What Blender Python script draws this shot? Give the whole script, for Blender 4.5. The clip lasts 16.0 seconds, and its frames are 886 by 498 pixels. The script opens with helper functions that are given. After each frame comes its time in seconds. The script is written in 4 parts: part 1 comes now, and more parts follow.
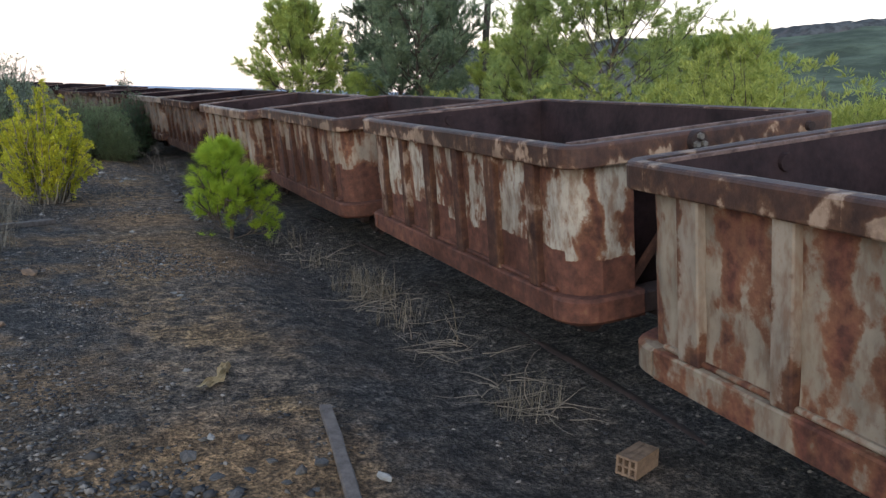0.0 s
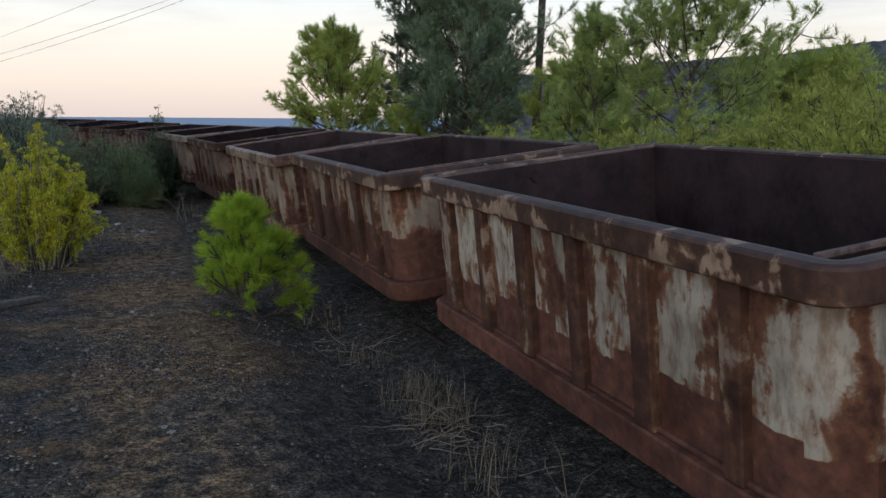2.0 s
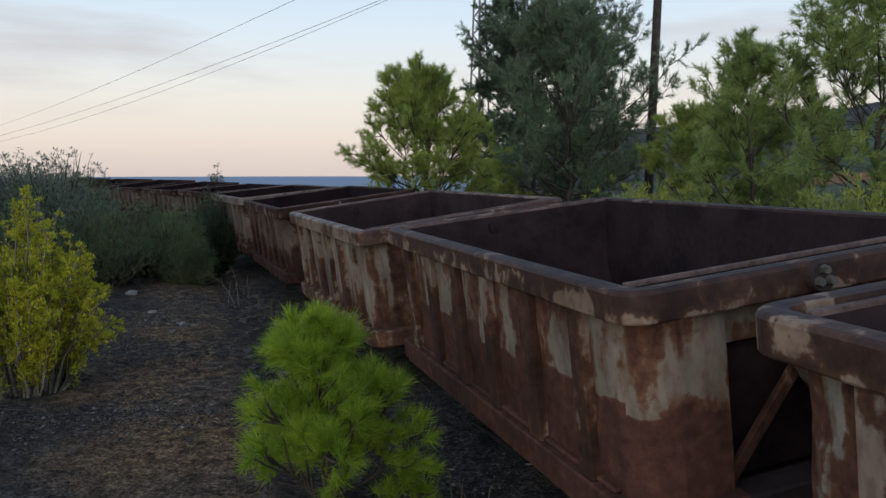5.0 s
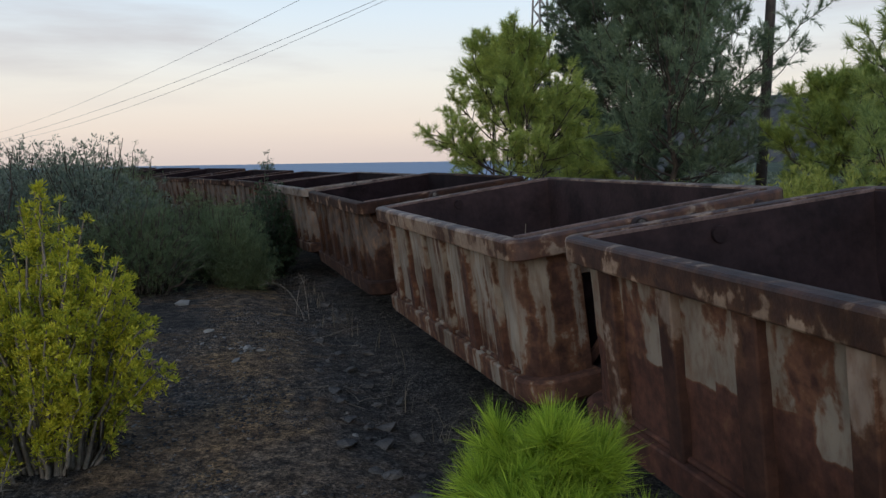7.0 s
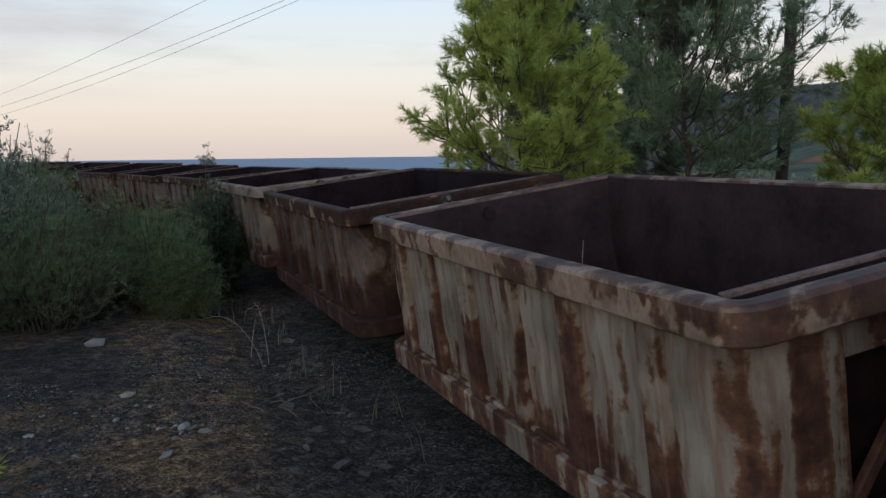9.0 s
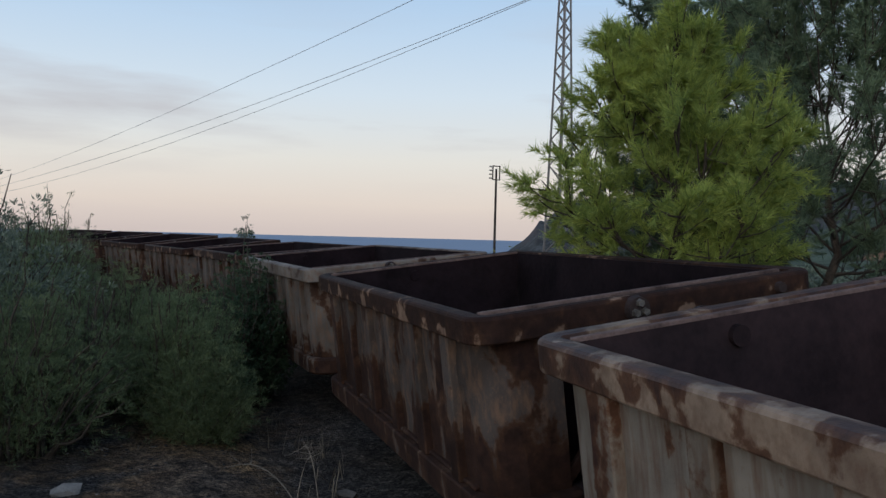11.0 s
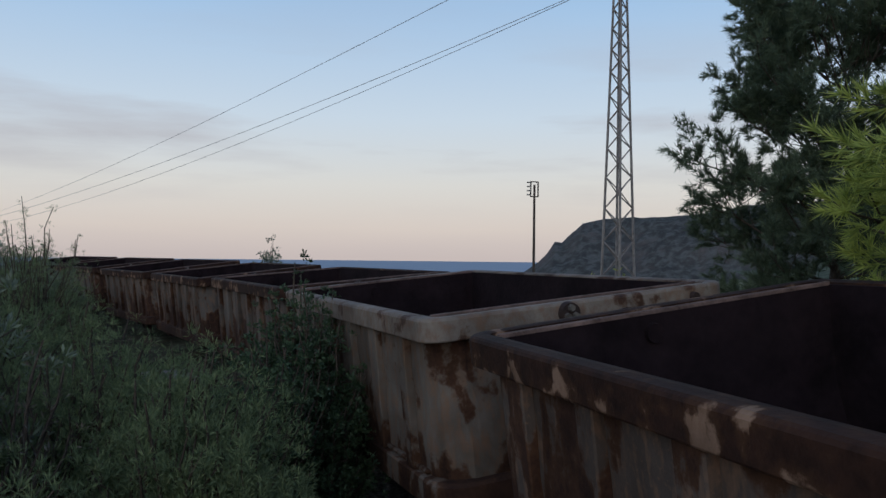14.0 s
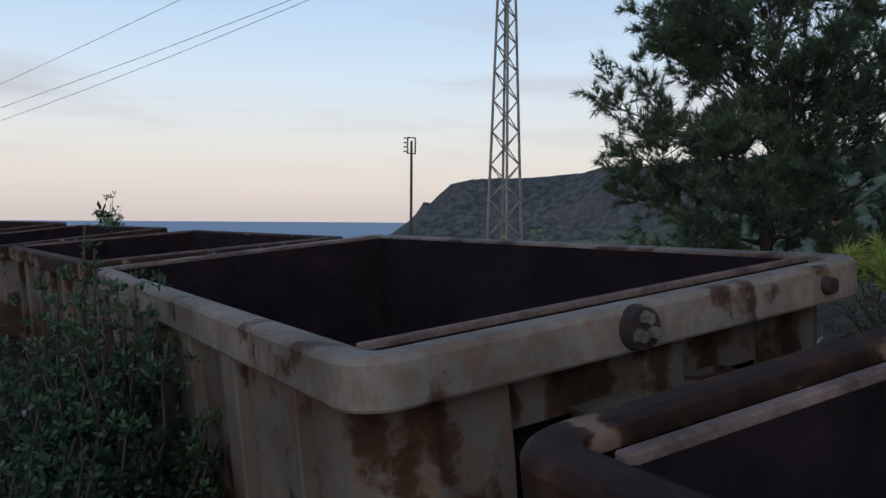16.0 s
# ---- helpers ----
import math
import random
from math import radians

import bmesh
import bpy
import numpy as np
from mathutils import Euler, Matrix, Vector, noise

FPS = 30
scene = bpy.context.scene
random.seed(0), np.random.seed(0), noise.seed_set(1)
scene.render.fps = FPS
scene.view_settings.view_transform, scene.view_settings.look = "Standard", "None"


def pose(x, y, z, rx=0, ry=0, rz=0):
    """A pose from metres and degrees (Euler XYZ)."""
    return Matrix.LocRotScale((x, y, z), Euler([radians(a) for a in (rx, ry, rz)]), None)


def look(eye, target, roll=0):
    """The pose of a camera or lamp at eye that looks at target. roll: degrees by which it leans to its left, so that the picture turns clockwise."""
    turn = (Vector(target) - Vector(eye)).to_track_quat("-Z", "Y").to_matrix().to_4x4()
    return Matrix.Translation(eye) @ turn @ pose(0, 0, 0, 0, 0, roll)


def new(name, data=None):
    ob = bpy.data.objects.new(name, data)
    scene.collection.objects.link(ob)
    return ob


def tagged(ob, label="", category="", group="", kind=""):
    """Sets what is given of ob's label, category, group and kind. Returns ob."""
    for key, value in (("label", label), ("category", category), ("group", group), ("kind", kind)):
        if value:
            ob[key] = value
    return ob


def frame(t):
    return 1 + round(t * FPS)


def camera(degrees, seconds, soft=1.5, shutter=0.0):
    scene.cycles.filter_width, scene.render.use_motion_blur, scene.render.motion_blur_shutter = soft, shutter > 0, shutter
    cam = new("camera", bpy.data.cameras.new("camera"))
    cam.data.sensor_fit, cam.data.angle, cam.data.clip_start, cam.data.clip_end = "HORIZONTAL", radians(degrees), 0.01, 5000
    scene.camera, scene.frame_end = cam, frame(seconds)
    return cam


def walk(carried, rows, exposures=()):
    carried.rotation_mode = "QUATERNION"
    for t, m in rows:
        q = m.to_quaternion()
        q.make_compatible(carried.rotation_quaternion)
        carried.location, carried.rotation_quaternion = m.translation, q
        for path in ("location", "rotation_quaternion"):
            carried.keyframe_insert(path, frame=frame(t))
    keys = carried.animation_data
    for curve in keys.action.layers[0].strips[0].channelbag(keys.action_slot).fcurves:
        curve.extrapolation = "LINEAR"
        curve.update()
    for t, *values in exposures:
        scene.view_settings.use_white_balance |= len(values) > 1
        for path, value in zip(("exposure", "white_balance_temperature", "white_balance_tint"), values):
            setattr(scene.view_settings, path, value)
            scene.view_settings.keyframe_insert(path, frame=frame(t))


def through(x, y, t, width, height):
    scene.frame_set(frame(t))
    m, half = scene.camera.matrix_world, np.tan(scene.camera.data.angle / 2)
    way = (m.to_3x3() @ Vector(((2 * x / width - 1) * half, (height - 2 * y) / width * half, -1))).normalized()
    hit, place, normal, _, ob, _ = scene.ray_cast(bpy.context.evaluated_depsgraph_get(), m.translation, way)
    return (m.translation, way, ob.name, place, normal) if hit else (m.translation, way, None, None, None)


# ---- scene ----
cam = camera(58.0, 16.0, 1.45)
PATH = [
    (0, (0.000, 0.000, 1.577), (0.794, 1.794, 1.186), 1.49),
    (0.5, (0.053, 0.443, 1.671), (0.776, 2.266, 1.277), 2.23),
    (1, (0.158, 0.888, 1.689), (0.804, 2.738, 1.288), 0.62),
    (1.5, (0.303, 1.305, 1.678), (0.975, 3.145, 1.274), 0.02),
    (2, (0.451, 1.776, 1.697), (1.157, 3.618, 1.368), 0.43),
    (2.5, (0.532, 2.241, 1.682), (1.245, 4.097, 1.469), 0.00),
    (3, (0.574, 2.726, 1.655), (1.222, 4.611, 1.488), 0.23),
    (3.5, (0.661, 3.214, 1.608), (1.264, 5.112, 1.427), -0.24),
    (4, (0.709, 3.746, 1.607), (1.327, 5.639, 1.420), -0.63),
    (4.5, (0.785, 4.266, 1.651), (1.424, 6.151, 1.457), -0.18),
    (5, (0.731, 4.772, 1.681), (1.307, 6.677, 1.491), -0.03),
    (7.5, (0.518, 7.316, 1.672), (0.993, 9.244, 1.437), -0.84),
    (8, (0.511, 7.903, 1.671), (1.028, 9.819, 1.427), -1.65),
    (10.5, (0.647, 10.720, 1.580), (1.356, 12.580, 1.376), 1.48),
    (11, (0.609, 11.334, 1.585), (1.149, 13.260, 1.551), 1.44),
    (11.5, (0.586, 11.985, 1.596), (1.025, 13.936, 1.571), 0.55),
    (12, (0.621, 12.603, 1.604), (1.090, 14.547, 1.588), 0.98),
    (12.5, (0.609, 13.107, 1.608), (1.126, 15.039, 1.608), 0.89),
    (13, (0.570, 13.612, 1.559), (1.097, 15.541, 1.551), 0.58),
    (13.5, (0.507, 14.116, 1.544), (1.072, 16.035, 1.537), 0.57),
    (14, (0.483, 14.635, 1.551), (0.988, 16.570, 1.573), 0.63),
    (14.5, (0.477, 15.181, 1.577), (0.965, 17.120, 1.527), 0.12),
    (15, (0.584, 15.695, 1.569), (1.093, 17.627, 1.473), -0.57),
    (15.5, (0.719, 16.224, 1.579), (1.364, 18.115, 1.483), -0.74),
    (16, (0.864, 16.721, 1.545), (1.678, 18.547, 1.471), 0.42),
]
EXPOSURE = [(0.0, 1.15, 6250, 9), (0.5, 0.55, 6250, 9), (1.0, 0.34, 6200, 9), (1.5, 0.36, 6200, 9), (2.2, 0.30, 6150, 8), (3.5, 0.05, 6100, 8), (5.0, 0.10, 6100, 8),
            (8.0, 0.12, 6150, 8), (10.5, 0.08, 6150, 8), (11.1, -0.10, 5950, 8), (11.6, -0.20, 5900, 8), (14.5, -0.22, 5850, 8), (16.0, 0.0, 5850, 8)]
walk(cam, [(t, look(eye, target, roll)) for t, eye, target, roll in PATH], EXPOSURE)


# ---- world and light: clear sky just after sunset, the sun gone down behind the walker ----
def build_world():
    w = bpy.data.worlds.new("dusk_sky")
    scene.world = w
    w.use_nodes = True
    nt = w.node_tree
    nt.nodes.clear()
    N, Lk = nt.nodes.new, nt.links.new
    tc = N("ShaderNodeTexCoord")
    sep = N("ShaderNodeSeparateXYZ")
    Lk(tc.outputs["Generated"], sep.inputs[0])
    ramp = N("ShaderNodeValToRGB")
    Lk(sep.outputs["Z"], ramp.inputs[0])
    stops = [(0.0, (0.70, 0.57, 0.50)), (0.035, (0.79, 0.67, 0.57)), (0.09, (0.80, 0.745, 0.67)), (0.17, (0.68, 0.74, 0.79)),
             (0.30, (0.44, 0.60, 0.79)), (0.55, (0.20, 0.30, 0.46)), (1.0, (0.11, 0.17, 0.31))]
    el = ramp.color_ramp.elements
    while len(el) < len(stops):
        el.new(0.5)
    for e, (p, c) in zip(el, stops):
        e.position, e.color = p, (*c, 1)
    # thin cloud streaks low over the sea
    mp = N("ShaderNodeMapping")
    mp.inputs["Scale"].default_value = (1.5, 1.5, 11.0)
    mp.inputs["Location"].default_value = (3.1, 0.4, 0.7)
    Lk(tc.outputs["Generated"], mp.inputs[0])
    no = N("ShaderNodeTexNoise")
    no.inputs["Scale"].default_value, no.inputs["Detail"].default_value, no.inputs["Roughness"].default_value = 1.3, 6, 0.55
    Lk(mp.outputs[0], no.inputs["Vector"])
    cl = N("ShaderNodeMapRange")
    cl.inputs["From Min"].default_value, cl.inputs["From Max"].default_value = 0.5, 0.7
    cl.inputs["To Max"].default_value = 0.7
    Lk(no.outputs["Fac"], cl.inputs["Value"])
    mix = N("ShaderNodeMix")
    mix.data_type = "RGBA"
    mix.inputs[7].default_value = (0.50, 0.45, 0.46, 1)
    band = N("ShaderNodeValToRGB")
    be = band.color_ramp.elements
    be.new(0.5)
    be.new(0.5)
    for e, (q, c) in zip(be, ((0.05, 0.12), (0.125, 1.0), (0.17, 1.0), (0.26, 0.15))):
        e.position, e.color = q, (c, c, c, 1)
    Lk(sep.outputs["Z"], band.inputs[0])
    both = N("ShaderNodeMath")
    both.operation = "MULTIPLY"
    Lk(cl.outputs[0], both.inputs[0])
    Lk(band.outputs[0], both.inputs[1])
    Lk(both.outputs[0], mix.inputs[0])
    Lk(ramp.outputs[0], mix.inputs[6])
    # afterglow where the sun went down
    glow = N("ShaderNodeMapRange")
    glow.inputs["From Min"].default_value, glow.inputs["From Max"].default_value = 0.3, -1.0
    glow.inputs["To Max"].default_value = 0.45
    Lk(sep.outputs["Y"], glow.inputs["Value"])
    up = N("ShaderNodeMath")
    up.operation = "ADD"
    up.inputs[1].default_value = 1.0
    Lk(glow.outputs[0], up.inputs[0])
    sky = N("ShaderNodeTexSky")
    sky.sky_type, sky.sun_disc, sky.sun_elevation, sky.sun_rotation = "NISHITA", False, radians(1.0), radians(200)
    add = N("ShaderNodeMix")
    add.data_type, add.blend_type = "RGBA", "ADD"
    add.inputs[0].default_value = 0.03
    Lk(mix.outputs[2], add.inputs[6])
    Lk(sky.outputs[0], add.inputs[7])
    bg = N("ShaderNodeBackground")
    Lk(add.outputs[2], bg.inputs["Color"])
    Lk(up.outputs[0], bg.inputs["Strength"])
    out = N("ShaderNodeOutputWorld")
    Lk(bg.outputs[0], out.inputs[0])


build_world()
glow_sun = new("sun", bpy.data.lights.new("sun", "SUN"))
glow_sun.data.energy, glow_sun.data.angle, glow_sun.data.color = 1.08, radians(60), (1.0, 0.93, 0.82)
glow_sun.matrix_world = look((-10, -13, 6.5), (0, 0, 0))


# ---- materials ----
def material(name, rough=0.85, metal=0.0, spec=0.3):
    m = bpy.data.materials.new(name)
    m.use_nodes = True
    b = m.node_tree.nodes["Principled BSDF"]
    b.inputs["Roughness"].default_value, b.inputs["Metallic"].default_value = rough, metal
    b.inputs["Specular IOR Level"].default_value = spec
    return m, m.node_tree, b


def node(nt, kind, **values):
    n = nt.nodes.new(kind)
    for k, v in values.items():
        n.inputs[k.replace("_", " ")].default_value = v
    return n


def noise_of(nt, vec, scale, detail=4.0, rough=0.55, dist=0.0):
    n = node(nt, "ShaderNodeTexNoise", Scale=scale, Detail=detail, Roughness=rough, Distortion=dist)
    nt.links.new(vec, n.inputs["Vector"])
    return n.outputs["Fac"]


def ramp_of(nt, fac, stops):
    r = nt.nodes.new("ShaderNodeValToRGB")
    el = r.color_ramp.elements
    while len(el) < len(stops):
        el.new(0.5)
    for e, (p, c) in zip(el, stops):
        e.position, e.color = p, (*c, 1)
    nt.links.new(fac, r.inputs[0])
    return r.outputs[0]


def mixed(nt, fac, a, b, blend="MIX"):
    m = nt.nodes.new("ShaderNodeMix")
    m.data_type, m.blend_type = "RGBA", blend
    for sock, v in ((0, fac), (6, a), (7, b)):
        if isinstance(v, (int, float)):
            m.inputs[sock].default_value = v
        elif isinstance(v, tuple):
            m.inputs[sock].default_value = (*v, 1)
        else:
            nt.links.new(v, m.inputs[sock])
    return m.outputs[2]


def math_of(nt, op, a, b=0.0, clamp=False):
    m = nt.nodes.new("ShaderNodeMath")
    m.operation, m.use_clamp = op, clamp
    for i, v in enumerate((a, b)):
        if isinstance(v, (int, float)):
            m.inputs[i].default_value = v
        else:
            nt.links.new(v, m.inputs[i])
    return m.outputs[0]


def ranged(nt, v, lo, hi, to0=0.0, to1=1.0):
    m = node(nt, "ShaderNodeMapRange", From_Min=lo, From_Max=hi, To_Min=to0, To_Max=to1)
    nt.links.new(v, m.inputs["Value"])
    return m.outputs[0]


def bumped(nt, b, height, strength=0.4, dist=0.01):
    n = node(nt, "ShaderNodeBump", Strength=strength, Distance=dist)
    nt.links.new(height, n.inputs["Height"])
    nt.links.new(n.outputs[0], b.inputs["Normal"])


def scattered(nt, scale=(1, 1, 1), spread=40.0):
    """Object coordinates in metres, shifted by each object's own random number."""
    tc, oi = nt.nodes.new("ShaderNodeTexCoord"), nt.nodes.new("ShaderNodeObjectInfo")
    sh = math_of(nt, "MULTIPLY", oi.outputs["Random"], spread)
    va = nt.nodes.new("ShaderNodeVectorMath")
    nt.links.new(tc.outputs["Object"], va.inputs[0])
    cb = nt.nodes.new("ShaderNodeCombineXYZ")
    for i in range(2):
        nt.links.new(sh, cb.inputs[i])
    nt.links.new(cb.outputs[0], va.inputs[1])
    mp = nt.nodes.new("ShaderNodeMapping")
    mp.inputs["Scale"].default_value = scale
    nt.links.new(va.outputs[0], mp.inputs[0])
    return tc.outputs["Object"], va.outputs[0], mp.outputs[0]


def flaking_paint(name, paint, cover, line=0.95, red=0.5, soft=0.02, deep=1.0, drop=0.3, size=5.0, above=0.04, rough=0.85, spec=0.15, run=0.4, corner=0.09):
    """Old light paint over rusted steel: cover is how much paint is left, line the height of its lower edge."""
    m, nt, b = material(name, rough, 0.0, spec)
    raw, vec, streak = scattered(nt, (1.0, 1.0, run))
    big = noise_of(nt, streak, size, 3, 0.5, 0.5)
    small = noise_of(nt, vec, 14, 6, 0.65)
    fine = noise_of(nt, vec, 70, 4, 0.6)
    runs = noise_of(nt, streak, 11, 4, 0.6)
    sep = nt.nodes.new("ShaderNodeSeparateXYZ")
    nt.links.new(raw, sep.inputs[0])
    # every panel between two ribs was painted down to a height of its own
    panel = math_of(nt, "FLOOR", math_of(nt, "MULTIPLY", math_of(nt, "ADD", sep.outputs["Y"], 4.88), 1 / 0.488))
    step = math_of(nt, "MULTIPLY", math_of(nt, "SINE", math_of(nt, "MULTIPLY", panel, 2.3)), 0.035)
    wav = math_of(nt, "MULTIPLY", math_of(nt, "SUBTRACT", noise_of(nt, vec, 5.0, 3), 0.5), 0.07)
    level = math_of(nt, "ADD", sep.outputs["Z"], math_of(nt, "ADD", wav, step))
    height = ranged(nt, level, line - soft, line + soft, -drop, above)
    val = math_of(nt, "ADD", math_of(nt, "ADD", big, height), math_of(nt, "MULTIPLY", math_of(nt, "SUBTRACT", small, 0.5), 0.36))
    # the rounded corner columns have lost most of their paint
    val = math_of(nt, "ADD", val, ranged(nt, math_of(nt, "ABSOLUTE", sep.outputs["Y"]), 1.40, 1.56, 0.0, -corner))
    mask = ranged(nt, val, 0.49 - cover, 0.545 - cover)
    halo = ranged(nt, val, 0.40 - cover, 0.50 - cover)
    dull = tuple(c * 0.7 for c in paint)
    pcol = mixed(nt, ranged(nt, runs, 0.38, 0.66), paint, dull)
    pcol = mixed(nt, ranged(nt, noise_of(nt, streak, 22, 4, 0.6), 0.46, 0.66, 0, 0.8), pcol, (0.165, 0.105, 0.072))
    pcol = mixed(nt, ranged(nt, fine, 0.58, 0.75, 0, 0.45), pcol, (0.20, 0.12, 0.08))
    rust = ramp_of(nt, small, [(0.25, (0.045, 0.022, 0.018)), (0.45, (0.085 + 0.03 * red, 0.045, 0.033)), (0.6, (0.12 + 0.05 * red, 0.062, 0.043)), (0.8, (0.21, 0.115, 0.065))])
    rust = mixed(nt, ranged(nt, runs, 0.48, 0.72, 0, 0.5), rust, (0.05, 0.029, 0.026))
    rust = mixed(nt, 1.0, rust, (deep, deep, deep), "MULTIPLY")
    rust = mixed(nt, math_of(nt, "MULTIPLY", halo, 0.55), rust, (0.23 * deep, 0.115 * deep, 0.06 * deep))
    grime = ramp_of(nt, noise_of(nt, vec, 1.5, 4, 0.6, 0.6), [(0.34, (0.6, 0.56, 0.52)), (0.5, (0.9, 0.88, 0.86)), (0.64, (1.08, 1.05, 1.0))])
    col = mixed(nt, 1.0, mixed(nt, mask, rust, pcol), grime, "MULTIPLY")
    nt.links.new(col, b.inputs["Base Color"])
    bumped(nt, b, math_of(nt, "ADD", math_of(nt, "MULTIPLY", fine, 0.5), math_of(nt, "MULTIPLY", mask, 0.35)), 0.6, 0.006)
    return m


PAINT = {
    "blotched": flaking_paint("cream_paint_with_red_blotches", (0.235, 0.195, 0.15), -0.005, 0.42, 0.8, 0.02, 0.85, 0.2, 4.6),
    "red": flaking_paint("flaking_cream_paint_on_red_rust", (0.35, 0.315, 0.265), -0.005, 0.80, 0.5, 0.012, 0.85, 0.5, 6.5, corner=0.04),
    "mixed": flaking_paint("flaking_cream_paint", (0.23, 0.19, 0.15), 0.01, 0.92, 0.4, 0.02, 0.75, 0.4, 6.0),
    "pale": flaking_paint("faded_grey_paint", (0.255, 0.222, 0.185), 0.10, 0.72, 0.1, 0.1, 0.75, 0.12, 8.0, run=0.14, corner=0.13),
    "dull": flaking_paint("dull_brown_paint", (0.082, 0.067, 0.06), 0.02, 0.80, 0.1, 0.12, 0.36, 0.15, 6.0),
    "chalk": flaking_paint("chalky_grey_paint", (0.137, 0.121, 0.107), 0.09, 0.68, 0.0, 0.1, 0.4, 0.12, 4.0),
    "rib": flaking_paint("rusted_rib", (0.25, 0.19, 0.15), -0.06, 0.95, 0.2, 0.2, 0.55, 0.1),
    "pale_rib": flaking_paint("half_rusted_rib", (0.24, 0.2, 0.16), -0.02, 0.85, 0.3, 0.2, 0.65, 0.1),
    "far": flaking_paint("dark_weathered_paint", (0.11, 0.098, 0.09), 0.05, 0.78, 0.0, 0.2, 0.45, 0.2),
}
# on a rim the old paint survives in patches along the lower half of the flange
RIM = {
    "brown": flaking_paint("brown_rusted_rim", (0.30, 0.21, 0.15), -0.005, 1.325, 0.15, 0.04, 0.5, 0.0, 7.5, -0.13, 0.6, 0.28, 0.8, 0.0),
    "worn": flaking_paint("half_rusted_rim", (0.28, 0.205, 0.15), 0.045, 1.36, 0.2, 0.03, 0.6, 0.0, 5.5, -0.06, 0.55, 0.35, 0.8),
    "dark": flaking_paint("dark_brown_rim", (0.22, 0.145, 0.105), -0.035, 1.325, 0.15, 0.04, 0.30, 0.0, 7.5, -0.12, 0.75, 0.12, 0.8, 0.0),
    "chalk": flaking_paint("chalky_rim", (0.195, 0.168, 0.146), 0.13, 1.45, 0.0, 0.04, 0.45, 0.0, 4.0, 0.0, 0.7, 0.3, 0.8, 0.0),
}


def plain(name, dark, light, scale=8, rough=0.85, metal=0.0, bump=0.4, dist=0.01, spec=0.3):
    m, nt, b = material(name, rough, metal, spec)
    raw, vec, _ = scattered(nt)
    n1, n2 = noise_of(nt, vec, scale, 6, 0.6), noise_of(nt, vec, scale * 7, 4, 0.6)
    mid = tuple((x + y) / 2 for x, y in zip(dark, light))
    col = ramp_of(nt, math_of(nt, "ADD", math_of(nt, "MULTIPLY", n1, 0.7), math_of(nt, "MULTIPLY", n2, 0.3)), [(0.35, dark), (0.5, mid), (0.66, light)])
    nt.links.new(col, b.inputs["Base Color"])
    bumped(nt, b, n2, bump, dist)
    return m


def leafy(name, dark, light, scale=3.0, through=0.3):
    """Leaves: the colour varies from leaf to leaf and from bough to bough."""
    m, nt, b = material(name, 0.6, 0.0, 0.3)
    raw, vec, _ = scattered(nt)
    geo = nt.nodes.new("ShaderNodeNewGeometry")
    n1 = noise_of(nt, vec, scale, 3)
    f = math_of(nt, "ADD", math_of(nt, "MULTIPLY", geo.outputs["Random Per Island"], 0.45), math_of(nt, "MULTIPLY", n1, 0.75))
    col = ramp_of(nt, f, [(0.3, dark), (0.62, tuple((x + y) / 2 for x, y in zip(dark, light))), (0.9, light)])
    nt.links.new(col, b.inputs["Base Color"])
    tr = nt.nodes.new("ShaderNodeBsdfTranslucent")
    nt.links.new(col, tr.inputs["Color"])
    mx = nt.nodes.new("ShaderNodeMixShader")
    mx.inputs[0].default_value = through
    nt.links.new(b.outputs[0], mx.inputs[1])
    nt.links.new(tr.outputs[0], mx.inputs[2])
    nt.links.new(mx.outputs[0], nt.nodes["Material Output"].inputs[0])
    return m


STEEL_DARK = plain("dark_rusted_steel", (0.014, 0.009, 0.009), (0.045, 0.028, 0.024), 5, 0.85)
# rust inside the tubs, coloured darker to hold the shade of their depth
INSIDE = plain("rust_inside_with_shade", (0.010, 0.006, 0.0068), (0.034, 0.02, 0.021), 3.5, 0.8, 0.0, 0.4, 0.01, 0.15)
# the same rust at half the brightness, deeper shade put into the colour
INSIDE_SHADED = plain("rust_inside_with_deep_shade", (0.005, 0.0032, 0.004), (0.017, 0.0105, 0.0125), 3.5, 0.9, 0.0, 0.4, 0.01, 0.08)
LIP = plain("pale_flaking_rust", (0.04, 0.024, 0.02), (0.17, 0.115, 0.10), 9, 0.8)
KNOB = plain("worn_bare_metal", (0.06, 0.052, 0.046), (0.2, 0.18, 0.155), 20, 0.5, 0.4)
BARK = plain("grey_brown_bark", (0.035, 0.027, 0.022), (0.11, 0.085, 0.065), 14, 0.95, 0, 0.8, 0.02)
TWIG = plain("pale_dead_twig", (0.10, 0.083, 0.065), (0.25, 0.21, 0.165), 30, 0.95)
GALV = plain("galvanised_lattice_steel", (0.13, 0.115, 0.105), (0.27, 0.24, 0.22), 6, 0.6, 0.3)
POLE = plain("dark_tarred_pole", (0.025, 0.02, 0.018), (0.07, 0.055, 0.045), 6, 0.9)
WIRE = plain("grey_cable", (0.2, 0.2, 0.21), (0.32, 0.32, 0.33), 3, 0.6)
CLAY = plain("fired_clay", (0.10, 0.066, 0.045), (0.21, 0.14, 0.09), 22, 0.9)
TIMBER = plain("weathered_timber", (0.06, 0.05, 0.045), (0.15, 0.122, 0.105), 16, 0.9)
ROCK = plain("dark_slag_stone", (0.025, 0.024, 0.025), (0.105, 0.095, 0.086), 9, 0.9, 0, 0.7)
PALE_ROCK = plain("pale_limestone", (0.13, 0.12, 0.11), (0.30, 0.28, 0.25), 9, 0.9)
RAG = plain("faded_yellow_cloth", (0.30, 0.21, 0.10), (0.52, 0.40, 0.23), 10, 0.95)
